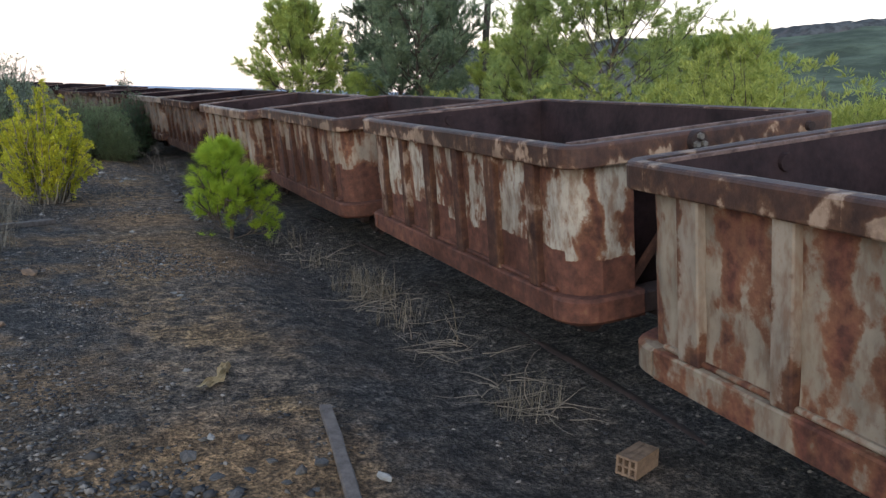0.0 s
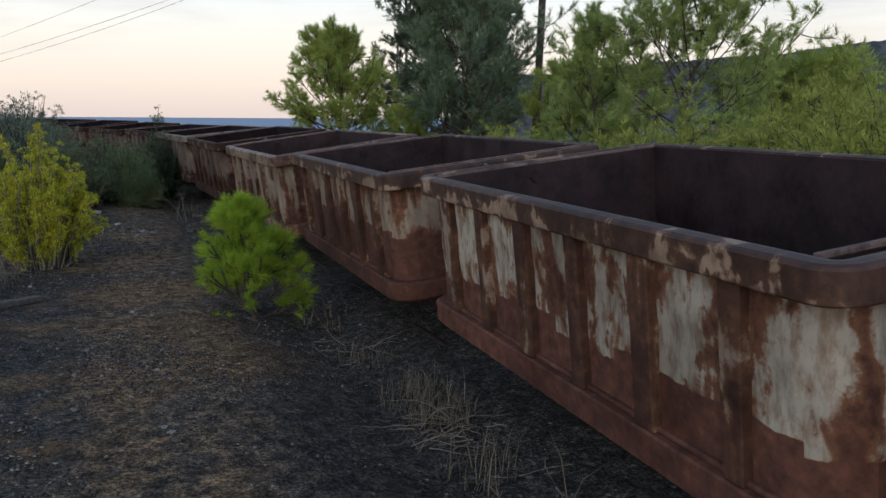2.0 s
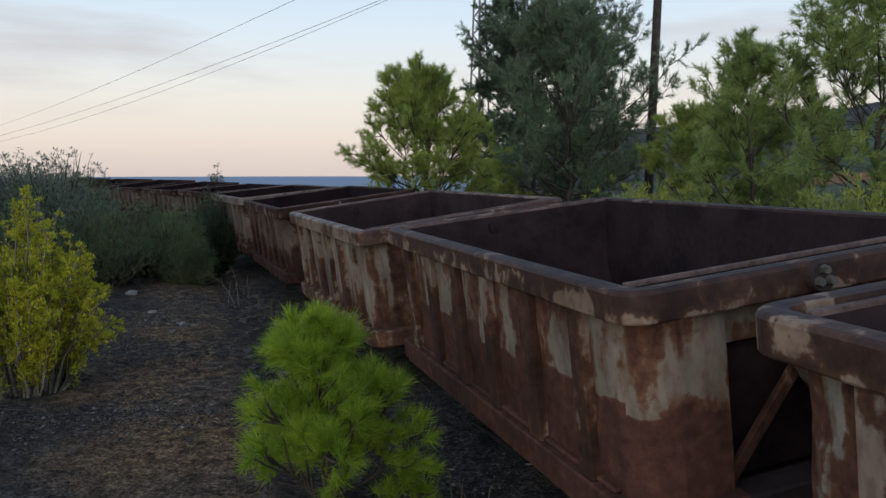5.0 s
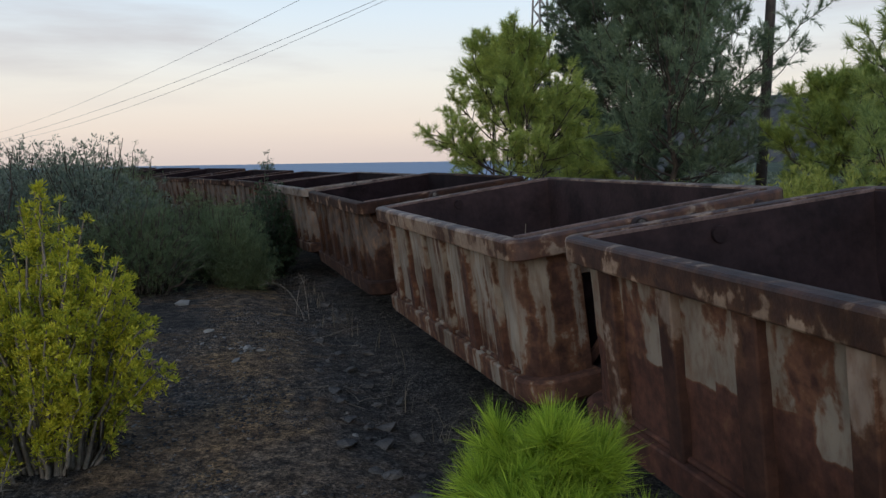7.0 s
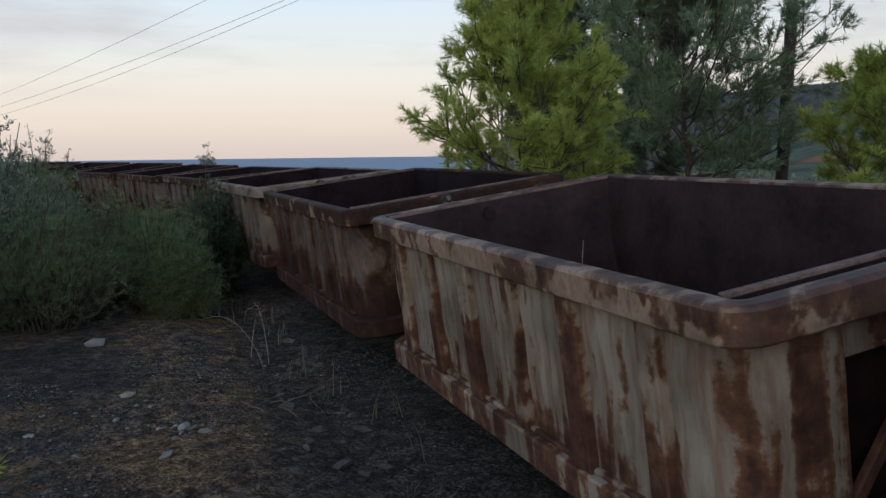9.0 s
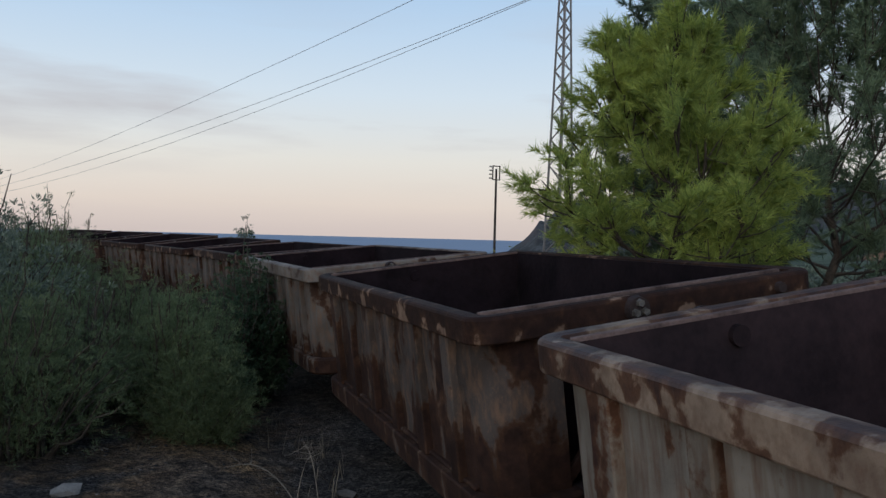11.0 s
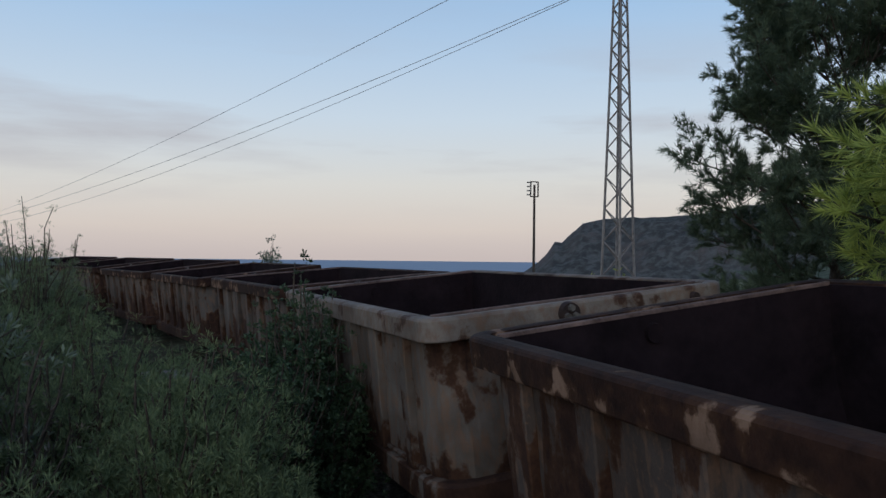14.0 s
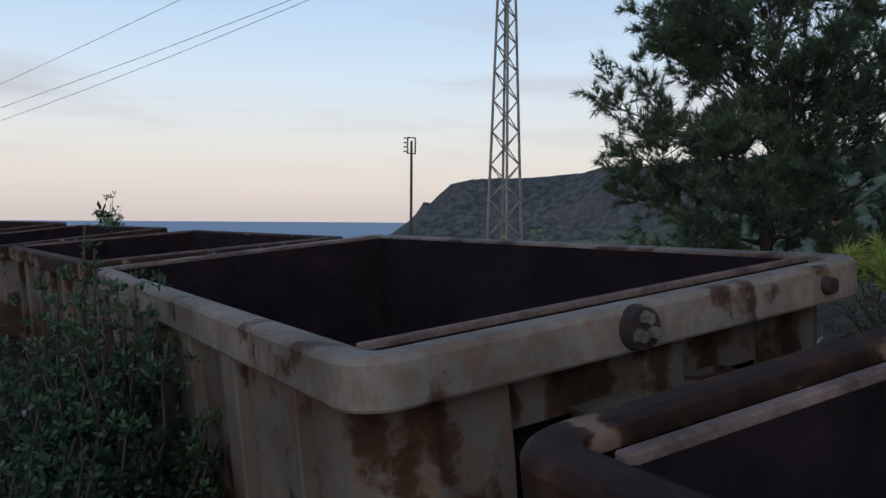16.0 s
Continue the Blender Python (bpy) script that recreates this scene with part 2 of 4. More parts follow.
PINE_LIGHT = leafy("fresh_pine_needles", (0.165, 0.225, 0.06), (0.52, 0.57, 0.14), 2.2, 0.5)
PINE_DARK = leafy("dark_pine_needles", (0.09, 0.13, 0.085), (0.26, 0.32, 0.175), 1.6, 0.42)
PINE_DEEP = leafy("deep_green_pine_needles", (0.05, 0.074, 0.05), (0.145, 0.185, 0.105), 1.6, 0.4)
PINE_MID = leafy("green_pine_needles", (0.17, 0.235, 0.08), (0.48, 0.54, 0.17), 1.8, 0.5)
PINE_LIME = leafy("lime_pine_needles", (0.15, 0.25, 0.02), (0.46, 0.57, 0.06), 4.0, 0.5)
YELLOW_LEAF = leafy("yellow_green_leaves", (0.18, 0.23, 0.022), (0.70, 0.63, 0.05), 3.5, 0.35)
SCRUB_LEAF = leafy("grey_green_scrub_leaves", (0.08, 0.104, 0.082), (0.265, 0.30, 0.21), 1.5, 0.4)
FENNEL_LEAF = leafy("feathery_green_leaves", (0.064, 0.092, 0.047), (0.225, 0.27, 0.125), 1.8, 0.45)
LENTISK_LEAF = leafy("dark_glossy_leaves", (0.022, 0.045, 0.024), (0.085, 0.125, 0.06), 3.0, 0.25)
SHRUB_LEAF = leafy("soft_yellow_green_leaves", (0.16, 0.19, 0.04), (0.46, 0.47, 0.11), 1.4, 0.5)
STRAW = leafy("dry_straw", (0.06, 0.05, 0.036), (0.20, 0.165, 0.115), 2.0, 0.15)
DRY_LEAF = leafy("withered_brown_leaves", (0.05, 0.042, 0.035), (0.17, 0.14, 0.11), 2.0, 0.2)


# ---- helpers for meshes ----
def part(name, bm, mat, parent=None, label="", smooth=False):
    me = bpy.data.meshes.new(name)
    bmesh.ops.recalc_face_normals(bm, faces=bm.faces)
    bm.to_mesh(me)
    bm.free()
    me.materials.append(mat)
    if smooth:
        me.polygons.foreach_set("use_smooth", [True] * len(me.polygons))
    ob = new(name, me)
    ob.parent = parent
    if label:
        tagged(ob, label)
    return ob


def mesh_np(name, verts, faces, mat, parent=None, smooth=False):
    verts, faces = np.asarray(verts, np.float32), np.asarray(faces, np.int32)
    me = bpy.data.meshes.new(name)
    k = faces.shape[1]
    me.vertices.add(len(verts))
    me.vertices.foreach_set("co", verts.ravel())
    me.loops.add(faces.size)
    me.loops.foreach_set("vertex_index", faces.ravel())
    me.polygons.add(len(faces))
    me.polygons.foreach_set("loop_start", np.arange(0, faces.size, k, dtype=np.int32))
    if smooth:
        me.polygons.foreach_set("use_smooth", np.ones(len(faces), bool))
    me.update(calc_edges=True)
    me.materials.append(mat)
    ob = new(name, me)
    ob.parent = parent
    return ob


def empty(name, m, label, category, group=""):
    e = new(name)
    e.empty_display_size = 0.2
    e.matrix_world = m
    return tagged(e, label, category, group)


def add_box(bm, centre, size, bevel=0.006, turn=None):
    made = bmesh.ops.create_cube(bm, size=1.0)["verts"]
    bmesh.ops.scale(bm, vec=size, verts=made)
    if bevel:
        edges = list({e for v in made for e in v.link_edges})
        out = bmesh.ops.bevel(bm, geom=edges, offset=bevel, segments=1, affect="EDGES", profile=0.5)
        made = list({v for f in out["faces"] for v in f.verts} | {v for v in made if v.is_valid})
    m = Matrix.Translation(centre) @ (turn.to_4x4() if turn else Matrix.Identity(4))
    bmesh.ops.transform(bm, matrix=m, verts=made)


def box(centre, size, bevel=0.006, turn=None):
    bm = bmesh.new()
    add_box(bm, centre, size, bevel, turn)
    return bm


def add_rod(bm, a, b, r, seg=8, r2=None):
    a, b = Vector(a), Vector(b)
    d = b - a
    q = d.to_track_quat("Z", "Y").to_matrix().to_4x4()
    bmesh.ops.create_cone(bm, cap_ends=True, segments=seg, radius1=r, radius2=r if r2 is None else r2, depth=d.length,
                          matrix=Matrix.Translation((a + b) / 2) @ q)


def rod(a, b, r, seg=8, r2=None):
    bm = bmesh.new()
    add_rod(bm, a, b, r, seg, r2)
    return bm


def rounded(hw, hl, r, seg=6):
    """Corner centres and outward ways round a rectangle with rounded corners."""
    out = []
    for sx, sy, a0 in ((1, 1, 0), (-1, 1, 90), (-1, -1, 180), (1, -1, 270)):
        for i in range(seg + 1):
            a = radians(a0 + 90 * i / seg)
            out.append(((sx * (hw - r), sy * (hl - r)), (math.cos(a), math.sin(a))))
    return out


def ring(hw, hl, r, profile, seg=6):
    """Sweeps a closed profile of (outward, height) round a rounded rectangle."""
    bm = bmesh.new()
    rows = []
    for (cx, cy), (nx, ny) in rounded(hw, hl, r, seg):
        rows.append([bm.verts.new((cx + nx * (r + o), cy + ny * (r + o), z)) for o, z in profile])
    k = len(profile)
    for a, b in zip(rows, rows[1:] + rows[:1]):
        for i in range(k):
            bm.faces.new((a[i], b[i], b[(i + 1) % k], a[(i + 1) % k]))
    return bm


def tubes(paths, seg=5):
    """Tapered tubes along lists of (point, radius), as one pair of arrays."""
    V, F, n = [], [], 0
    ang = np.arange(seg) * 2 * math.pi / seg
    for pts, rad in paths:
        pts = np.asarray(pts, float)
        tang = np.gradient(pts, axis=0)
        tang /= np.linalg.norm(tang, axis=1)[:, None] + 1e-9
        ref = np.where(np.abs(tang[:, 2:3]) > 0.9, np.array([[1.0, 0, 0]]), np.array([[0, 0, 1.0]]))
        u = np.cross(tang, ref)
        u /= np.linalg.norm(u, axis=1)[:, None] + 1e-9
        w = np.cross(tang, u)
        rr = np.asarray(rad, float)[:, None, None]
        V.append((pts[:, None, :] + rr * (np.cos(ang)[None, :, None] * u[:, None, :] + np.sin(ang)[None, :, None] * w[:, None, :])).reshape(-1, 3))
        for i in range(len(pts) - 1):
            for j in range(seg):
                a, b = n + i * seg + j, n + i * seg + (j + 1) % seg
                F.append((a, b, b + seg, a + seg))
        n += len(pts) * seg
    return np.concatenate(V), np.array(F)


# ---- the line of wagons: centre of the rim, heading, height of the rim, lean ----
LINE = [
    (2.78, -2.62, -0.03, 1.40, 0.118),
    (2.879, 1.157, -0.030, 1.408, 0.120),
    (2.963, 4.906, -0.006, 1.423, 0.114),
    (2.880, 8.697, 0.011, 1.394, 0.117),
    (2.632, 12.371, 0.057, 1.357, 0.139),
    (2.340, 16.072, 0.071, 1.364, 0.128),
    (1.977, 19.954, 0.135, 1.355, 0.103),
    (1.385, 23.692, 0.209, 1.343, 0.085),
    (0.413, 27.451, 0.279, 1.339, 0.109),
    (-0.794, 31.086, 0.365, 1.356, 0.125),
    (-2.28, 34.60, 0.440, 1.370, 0.12),
    (-4.00, 38.00, 0.500, 1.380, 0.12),
]
TRACK_Y = np.array([-40.0] + [w[1] for w in LINE] + [60.0])
TRACK_X = np.array([2.2] + [w[0] for w in LINE] + [-15.5])


def smooth_step(v, lo, hi):
    t = np.clip((v - lo) / (hi - lo), 0, 1)
    return t * t * (3 - 2 * t)


def lumps(x, y, seed=0):
    """Cheap smooth unevenness from a few crossing waves, about -1 to 1."""
    rng = np.random.default_rng(seed)
    out = np.zeros_like(x)
    for k in range(10):
        a, f, p = rng.uniform(0, 6.28), 0.5 * 1.45 ** k, rng.uniform(0, 6.28)
        out += np.sin((x * np.cos(a) + y * np.sin(a)) * f + p + 1.3 * np.sin(0.6 * f * (x * np.sin(a) - y * np.cos(a)) + p)) / (1.0 + k * 0.75)
    return out / 3.2


def ground_height(x, y):
    x, y = np.asarray(x, float), np.asarray(y, float)
    d = x - np.interp(y, TRACK_Y, TRACK_X)
    z = np.interp(d, [-30, -6, -3.2, -1.75, -1.15, 0, 1.2, 4, 12, 40, 400], [0.4, 0.25, 0.04, 0.0, -0.11, -0.02, 0.13, 0.2, 0.15, -0.4, -3.0])
    near = smooth_step(-np.hypot(x - 1, y - 10), -60, -25)
    z = z + 0.05 * lumps(x * 1.5, y * 1.5, 3) * (0.25 + 0.75 * near) + 0.35 * lumps(x * 0.12, y * 0.12, 5) * (1 - near)
    return z - 24 * smooth_step(y - 0.25 * np.abs(x), 48, 210) - 24 * smooth_step(-x, 60, 260)


def build_ground():
    u = np.linspace(-1, 1, 330)
    xs = 0.8 + 3.0 * np.sinh(u * 5.9) / np.sinh(1.0) * 1.05
    v = np.linspace(-1, 1, 380)
    ys = 9.0 + 7.5 * np.sinh(v * 5.1) / np.sinh(1.0) * 0.85
    X, Y = np.meshgrid(xs, ys)
    V = np.stack([X, Y, ground_height(X, Y)], -1).reshape(-1, 3)
    i, j = np.meshgrid(np.arange(len(ys) - 1), np.arange(len(xs) - 1), indexing="ij")
    a = (i * len(xs) + j).ravel()
    F = np.stack([a, a + 1, a + 1 + len(xs), a + len(xs)], 1)
    m, nt, b = material("slag_gravel_ground", 0.95, 0, 0.2)
    tc = nt.nodes.new("ShaderNodeTexCoord")
    vec = tc.outputs["Object"]
    sep = nt.nodes.new("ShaderNodeSeparateXYZ")
    nt.links.new(vec, sep.inputs[0])
    n_clod, n_big, n_mid, n_grit, n_fine = noise_of(nt, vec, 8.5, 4, 0.65, 0.5),  noise_of(nt, vec, 0.55, 4, 0.6), noise_of(nt, vec, 2.6, 5, 0.6, 0.4), noise_of(nt, vec, 24, 4, 0.7), noise_of(nt, vec, 95, 3, 0.7)
    grit = ramp_of(nt, n_grit, [(0.3, (0.014, 0.014, 0.015)), (0.46, (0.042, 0.040, 0.039)), (0.6, (0.07, 0.065, 0.06)), (0.75, (0.14, 0.13, 0.12))])
    ochre = ramp_of(nt, n_mid, [(0.3, (0.05, 0.036, 0.026)), (0.55, (0.12, 0.08, 0.045)), (0.75, (0.20, 0.12, 0.06))])
    # black slag ballast lies along the track, brown soil only away from it
    off = ranged(nt, math_of(nt, "ADD", sep.outputs["X"], n_mid), 2.3, 1.3, 0.0, 1.0)
    soil = ranged(nt, math_of(nt, "ADD", math_of(nt, "MULTIPLY", n_big, 0.6), math_of(nt, "MULTIPLY", n_mid, 0.4)), 0.46, 0.56, 0, 0.85)
    slag = mixed(nt, 1.0, grit, (0.82, 0.81, 0.82), "MULTIPLY")
    col = mixed(nt, math_of(nt, "MULTIPLY", soil, off), mixed(nt, off, slag, grit), ochre)
    earth = ramp_of(nt, n_mid, [(0.35, (0.022, 0.018, 0.015)), (0.65, (0.07, 0.055, 0.042))])
    col = mixed(nt, ranged(nt, n_big, 0.36, 0.5, 0.6, 0.0), col, earth)
    # the trodden line, browner than the slag on either side
    trod = math_of(nt, "ABSOLUTE", math_of(nt, "SUBTRACT", math_of(nt, "ADD", sep.outputs["X"], math_of(nt, "MULTIPLY", n_big, 1.0)), 1.05))
    trod = ranged(nt, math_of(nt, "ADD", trod, math_of(nt, "MULTIPLY", n_mid, 0.5)), 0.45, 0.85, 0.7, 0.0)
    brown = mixed(nt, ranged(nt, math_of(nt, "ADD", math_of(nt, "MULTIPLY", n_grit, 0.5), math_of(nt, "MULTIPLY", n_clod, 0.5)), 0.36, 0.64), (0.036, 0.030, 0.026), (0.19, 0.142, 0.098))
    col = mixed(nt, trod, col, brown)
    # sandy ochre patches along it
    sand = ranged(nt, math_of(nt, "ADD", math_of(nt, "MULTIPLY", noise_of(nt, vec, 1.15, 3, 0.55, 0.3), 0.75), math_of(nt, "MULTIPLY", n_clod, 0.25)), 0.50, 0.58, 0.0, 0.85)
    col = mixed(nt, math_of(nt, "MULTIPLY", sand, ranged(nt, trod, 0.1, 0.5)), col, mixed(nt, ranged(nt, n_grit, 0.35, 0.65), (0.075, 0.05, 0.028), (0.22, 0.145, 0.075)))
    # bare ochre soil by the start of the path
    va = nt.nodes.new("ShaderNodeVectorMath")
    va.operation = "DISTANCE"
    nt.links.new(vec, va.inputs[0])
    va.inputs[1].default_value = (0.42, 3.05, 0)
    spot = ranged(nt, math_of(nt, "ADD", va.outputs["Value"], math_of(nt, "MULTIPLY", n_mid, 1.2)), 1.0, 1.35, 0.85, 0.0)
    # and where the walkers' feet have bared it further on
    for sx, sy, sr in ((0.75, 7.4, 0.75), (0.45, 9.8, 0.75), (0.58, 8.25, 0.6), (0.25, 11.7, 0.5), (-0.4, 4.3, 0.5), (0.3, 13.3, 0.4)):
        vs = nt.nodes.new("ShaderNodeVectorMath")
        vs.operation = "DISTANCE"
        nt.links.new(vec, vs.inputs[0])
        vs.inputs[1].default_value = (sx, sy, 0)
        rag = math_of(nt, "ADD", math_of(nt, "MULTIPLY", n_mid, 0.9), math_of(nt, "MULTIPLY", n_clod, 0.7))
        spot = math_of(nt, "MAXIMUM", spot, ranged(nt, math_of(nt, "ADD", vs.outputs["Value"], rag), sr + 0.35, sr + 0.95, 0.75, 0.0))
    col = mixed(nt, spot, col, mixed(nt, ranged(nt, n_grit, 0.3, 0.7), (0.085, 0.052, 0.028), (0.26, 0.16, 0.08)))
    # clods, crumbs and dusty spots break the surface up
    col = mixed(nt, 1.0, col, ramp_of(nt, n_clod, [(0.34, (0.45, 0.45, 0.46)), (0.5, (1.12, 1.11, 1.1)), (0.66, (1.95, 1.88, 1.78))]), "MULTIPLY")
    col = mixed(nt, 1.0, col, ramp_of(nt, noise_of(nt, vec, 48, 3, 0.7), [(0.36, (0.5, 0.5, 0.5)), (0.5, (1, 1, 1)), (0.64, (1.7, 1.65, 1.6))]), "MULTIPLY")
    scrub = ramp_of(nt, n_mid, [(0.35, (0.03, 0.036, 0.022)), (0.55, (0.07, 0.068, 0.042)), (0.8, (0.16, 0.135, 0.09))])
    vd = nt.nodes.new("ShaderNodeVectorMath")
    vd.operation = "DISTANCE"
    nt.links.new(vec, vd.inputs[0])
    vd.inputs[1].default_value = (-0.5, 7.0, 0)
    col = mixed(nt, ranged(nt, vd.outputs["Value"], 13, 22), col, scrub)
    nt.links.new(col, b.inputs["Base Color"])
    bumped(nt, b, math_of(nt, "ADD", math_of(nt, "MULTIPLY", n_clod, 0.5), math_of(nt, "ADD", math_of(nt, "MULTIPLY", n_grit, 0.4), math_of(nt, "MULTIPLY", n_fine, 0.12))), 1.0, 0.17)
    tagged(mesh_np("ground", V, F, m, smooth=True), "dark slag and gravel ground with ochre soil and scrub", "ground", kind="structure")


def build_sea():
    rings, seg = [0.0, 200, 400, 800, 1400, 2200, 3200, 4100, 4890], 96
    V = [(r * math.cos(2 * math.pi * k / seg), r * math.sin(2 * math.pi * k / seg), -20.0) for r in rings[1:] for k in range(seg)]
    F = [(i * seg + k, i * seg + (k + 1) % seg, (i + 1) * seg + (k + 1) % seg, (i + 1) * seg + k) for i in range(len(rings) - 2) for k in range(seg)]
    m, nt, b = material("calm_sea", 0.9, 0, 0.0)
    tc = nt.nodes.new("ShaderNodeTexCoord")
    mp = nt.nodes.new("ShaderNodeMapping")
    mp.inputs["Scale"].default_value = (0.0008, 0.012, 1)
    nt.links.new(tc.outputs["Object"], mp.inputs[0])
    nt.links.new(ramp_of(nt, noise_of(nt, mp.outputs[0], 3, 4), [(0.3, (0.29, 0.335, 0.40)), (0.7, (0.35, 0.395, 0.46))]), b.inputs["Base Color"])
    tagged(mesh_np("water", V, F, m), "flat blue-grey evening sea reaching the horizon", "sea", kind="structure")


def crag_material(name, low, rock, bare, cut=None):
    m, nt, b = material(name, 0.95, 0, 0.1)
    tc = nt.nodes.new("ShaderNodeTexCoord")
    vec = tc.outputs["Object"]
    n1, n2, n3 = noise_of(nt, vec, 0.018, 6, 0.65), noise_of(nt, vec, 0.12, 5, 0.65), noise_of(nt, vec, 0.5, 3, 0.6)
    geo = nt.nodes.new("ShaderNodeNewGeometry")
    sep = nt.nodes.new("ShaderNodeSeparateXYZ")
    nt.links.new(geo.outputs["Normal"], sep.inputs[0])
    steep = ranged(nt, math_of(nt, "ADD", sep.outputs["Z"], math_of(nt, "MULTIPLY", math_of(nt, "SUBTRACT", n2, 0.5), 0.7)), 0.78, 0.55)
    scrub = mixed(nt, ranged(nt, n2, 0.42, 0.6), low, tuple(2.1 * c for c in low))
    stone = mixed(nt, ranged(nt, n3, 0.4, 0.65), rock, tuple(0.55 * c for c in rock))
    col = mixed(nt, steep, scrub, stone)
    col = mixed(nt, ranged(nt, n1, 0.58, 0.68, 0, 0.8), col, bare)
    if cut:
        # a quarried face of bare orange earth
        far = nt.nodes.new("ShaderNodeVectorMath")
        far.operation = "DISTANCE"
        nt.links.new(vec, far.inputs[0])
        far.inputs[1].default_value = cut
        face = ranged(nt, math_of(nt, "ADD", far.outputs["Value"], math_of(nt, "MULTIPLY", n2, 6.0)), 7.0, 8.5, 0.9, 0.0)
        col = mixed(nt, face, col, mixed(nt, ranged(nt, n3, 0.35, 0.65), (0.30, 0.13, 0.06), (0.20, 0.10, 0.055)))
    nt.links.new(col, b.inputs["Base Color"])
    bumped(nt, b, n2, 0.8, 2.0)
    return m


def build_headland():
    """The rocky cape beyond the bay: a steep end at the sea, a flat back rising inland."""
    rng = np.random.default_rng(4)
    az = np.radians(np.linspace(19.1, 74.6, 230))
    rr = np.linspace(0, 1, 46)
    top = np.interp(np.degrees(az) + 0.4, [19.5, 20.4, 21.6, 22.3, 22.7, 23.1, 24.6, 26, 30, 36, 44, 60, 75], [-22, -20, -3, 11, 21, 18, 41, 45, 48, 53, 60, 74, 86])
    A, R = np.meshgrid(az, rr, indexing="ij")
    rad = 720 + 420 * R - 130 * smooth_step(np.degrees(A), 24, 50)
    X, Y = rad * np.sin(A), rad * np.cos(A)
    rough = lumps(X * 0.05, Y * 0.05, 8) + 0.5 * lumps(X * 0.16, Y * 0.16, 9)
    front = smooth_step(R + 0.04 * rough, 0.0, 0.42) ** 0.8
    Z = -23 + (top[:, None] + 23) * front + 4.0 * rough * front * (1 - 0.75 * smooth_step(R, 0.3, 0.5)) * smooth_step(top, 0, 40)[:, None]
    Z = Z + 0.25 * rng.normal(size=Z.shape) * front
    V = np.stack([X, Y, Z], -1).reshape(-1, 3)
    n = len(rr)
    i, j = np.meshgrid(np.arange(len(az) - 1), np.arange(n - 1), indexing="ij")
    a = (i * n + j).ravel()
    mat = crag_material("cape_rock_and_scrub", (0.042, 0.043, 0.042), (0.105, 0.09, 0.088), (0.09, 0.076, 0.072))
    tagged(mesh_np("headland", V, np.stack([a, a + n, a + n + 1, a + 1], 1), mat, smooth=True), "dark rocky cape dropping steeply to the sea", "headland", kind="structure")


def build_hill():
    """The scrub-grown hill inland, with a bare reddish cutting at its foot."""
    az = np.radians(np.linspace(33, 120, 180))
    rr = np.linspace(0, 1, 50)
    A, R = np.meshgrid(az, rr, indexing="ij")
    rad = 62 + 130 * R
    X, Y = 1 + rad * np.sin(A), 6 + rad * np.cos(A)
    crest = np.interp(np.degrees(A), [33, 36.5, 39, 43, 47, 52, 60, 80, 120], [0, 0.3, 3.5, 9.5, 13.5, 15, 16, 20, 17])
    rough = 1.4 * lumps(X * 0.10, Y * 0.10, 11) + 0.5 * lumps(X * 0.45, Y * 0.45, 12)
    rise = smooth_step(R, 0.0, 0.8)
    Z = -0.6 + (crest + 0.9 * rough * smooth_step(crest, 0, 8)) * rise
    V = np.stack([X, Y, Z], -1).reshape(-1, 3)
    n = len(rr)
    i, j = np.meshgrid(np.arange(len(az) - 1), np.arange(n - 1), indexing="ij")
    a = (i * n + j).ravel()
    mat = crag_material("hill_scrub_and_bare_soil", (0.045, 0.055, 0.036), (0.14, 0.125, 0.115), (0.17, 0.12, 0.09), (61.0, 70.0, 3.5))
    tagged(mesh_np("hill", V, np.stack([a, a + n, a + n + 1, a + 1], 1), mat, smooth=True), "scrub-covered hill with bare rocky slopes", "hill", kind="structure")


build_ground()
build_sea()
build_headland()
build_hill()


# ---- ore wagons ----
HW, HL, TOP, SILL, SKIRT = 0.88, 1.657, 1.38, 0.59, 0.45


def side_plate(sign):
    """One long side with its rounded corner columns turned in at both ends."""
    hw, hl, r, th, lap = HW - 0.055, HL - 0.06, 0.2, 0.025, 0.15
    line = [((-hw + r + lap, -hl), (0, -1))]
    for a0, cy in ((270, -1), (180, 1)):
        for k in range(8):
            a = radians(a0 - 90 * k / 7)
            line.append(((-hw + r + r * math.cos(a), cy * (hl - r) + r * math.sin(a)), (math.cos(a), math.sin(a))))
    line.append(((-hw + r + lap, hl), (0, 1)))
    # column edges turn inwards
    line = [((-hw + r + lap, -hl + 0.07), (1, 0))] + line + [((-hw + r + lap, hl - 0.07), (1, 0))]
    bm = bmesh.new()
    rng = random.Random(5)
    levels = [0.50, 0.62, 0.78, 0.94, 1.10, 1.29]
    outer, inner = [], []
    for k, ((x, y), (nx, ny)) in enumerate(line):
        edge = k in (0, len(line) - 1)
        o, i = [], []
        for z in levels:
            d = rng.uniform(-0.006, 0.006)
            o.append(bm.verts.new((sign * -(x + nx * d), y + ny * d, z)))
            i.append(bm.verts.new((sign * -(x - nx * th), y - ny * (0 if edge else th), z)))
        outer.append(o)
        inner.append(i)
    for rows in (outer, inner):
        for a, b in zip(rows, rows[1:]):
            for z in range(len(levels) - 1):
                bm.faces.new((a[z], b[z], b[z + 1], a[z + 1]))
    for k in range(len(line) - 1):
        for z in (0, -1):
            bm.faces.new((outer[k][z], outer[k + 1][z], inner[k + 1][z], inner[k][z]))
    for k in (0, -1):
        for z in range(len(levels) - 1):
            bm.faces.new((outer[k][z], outer[k][z + 1], inner[k][z + 1], inner[k][z]))
    return bm


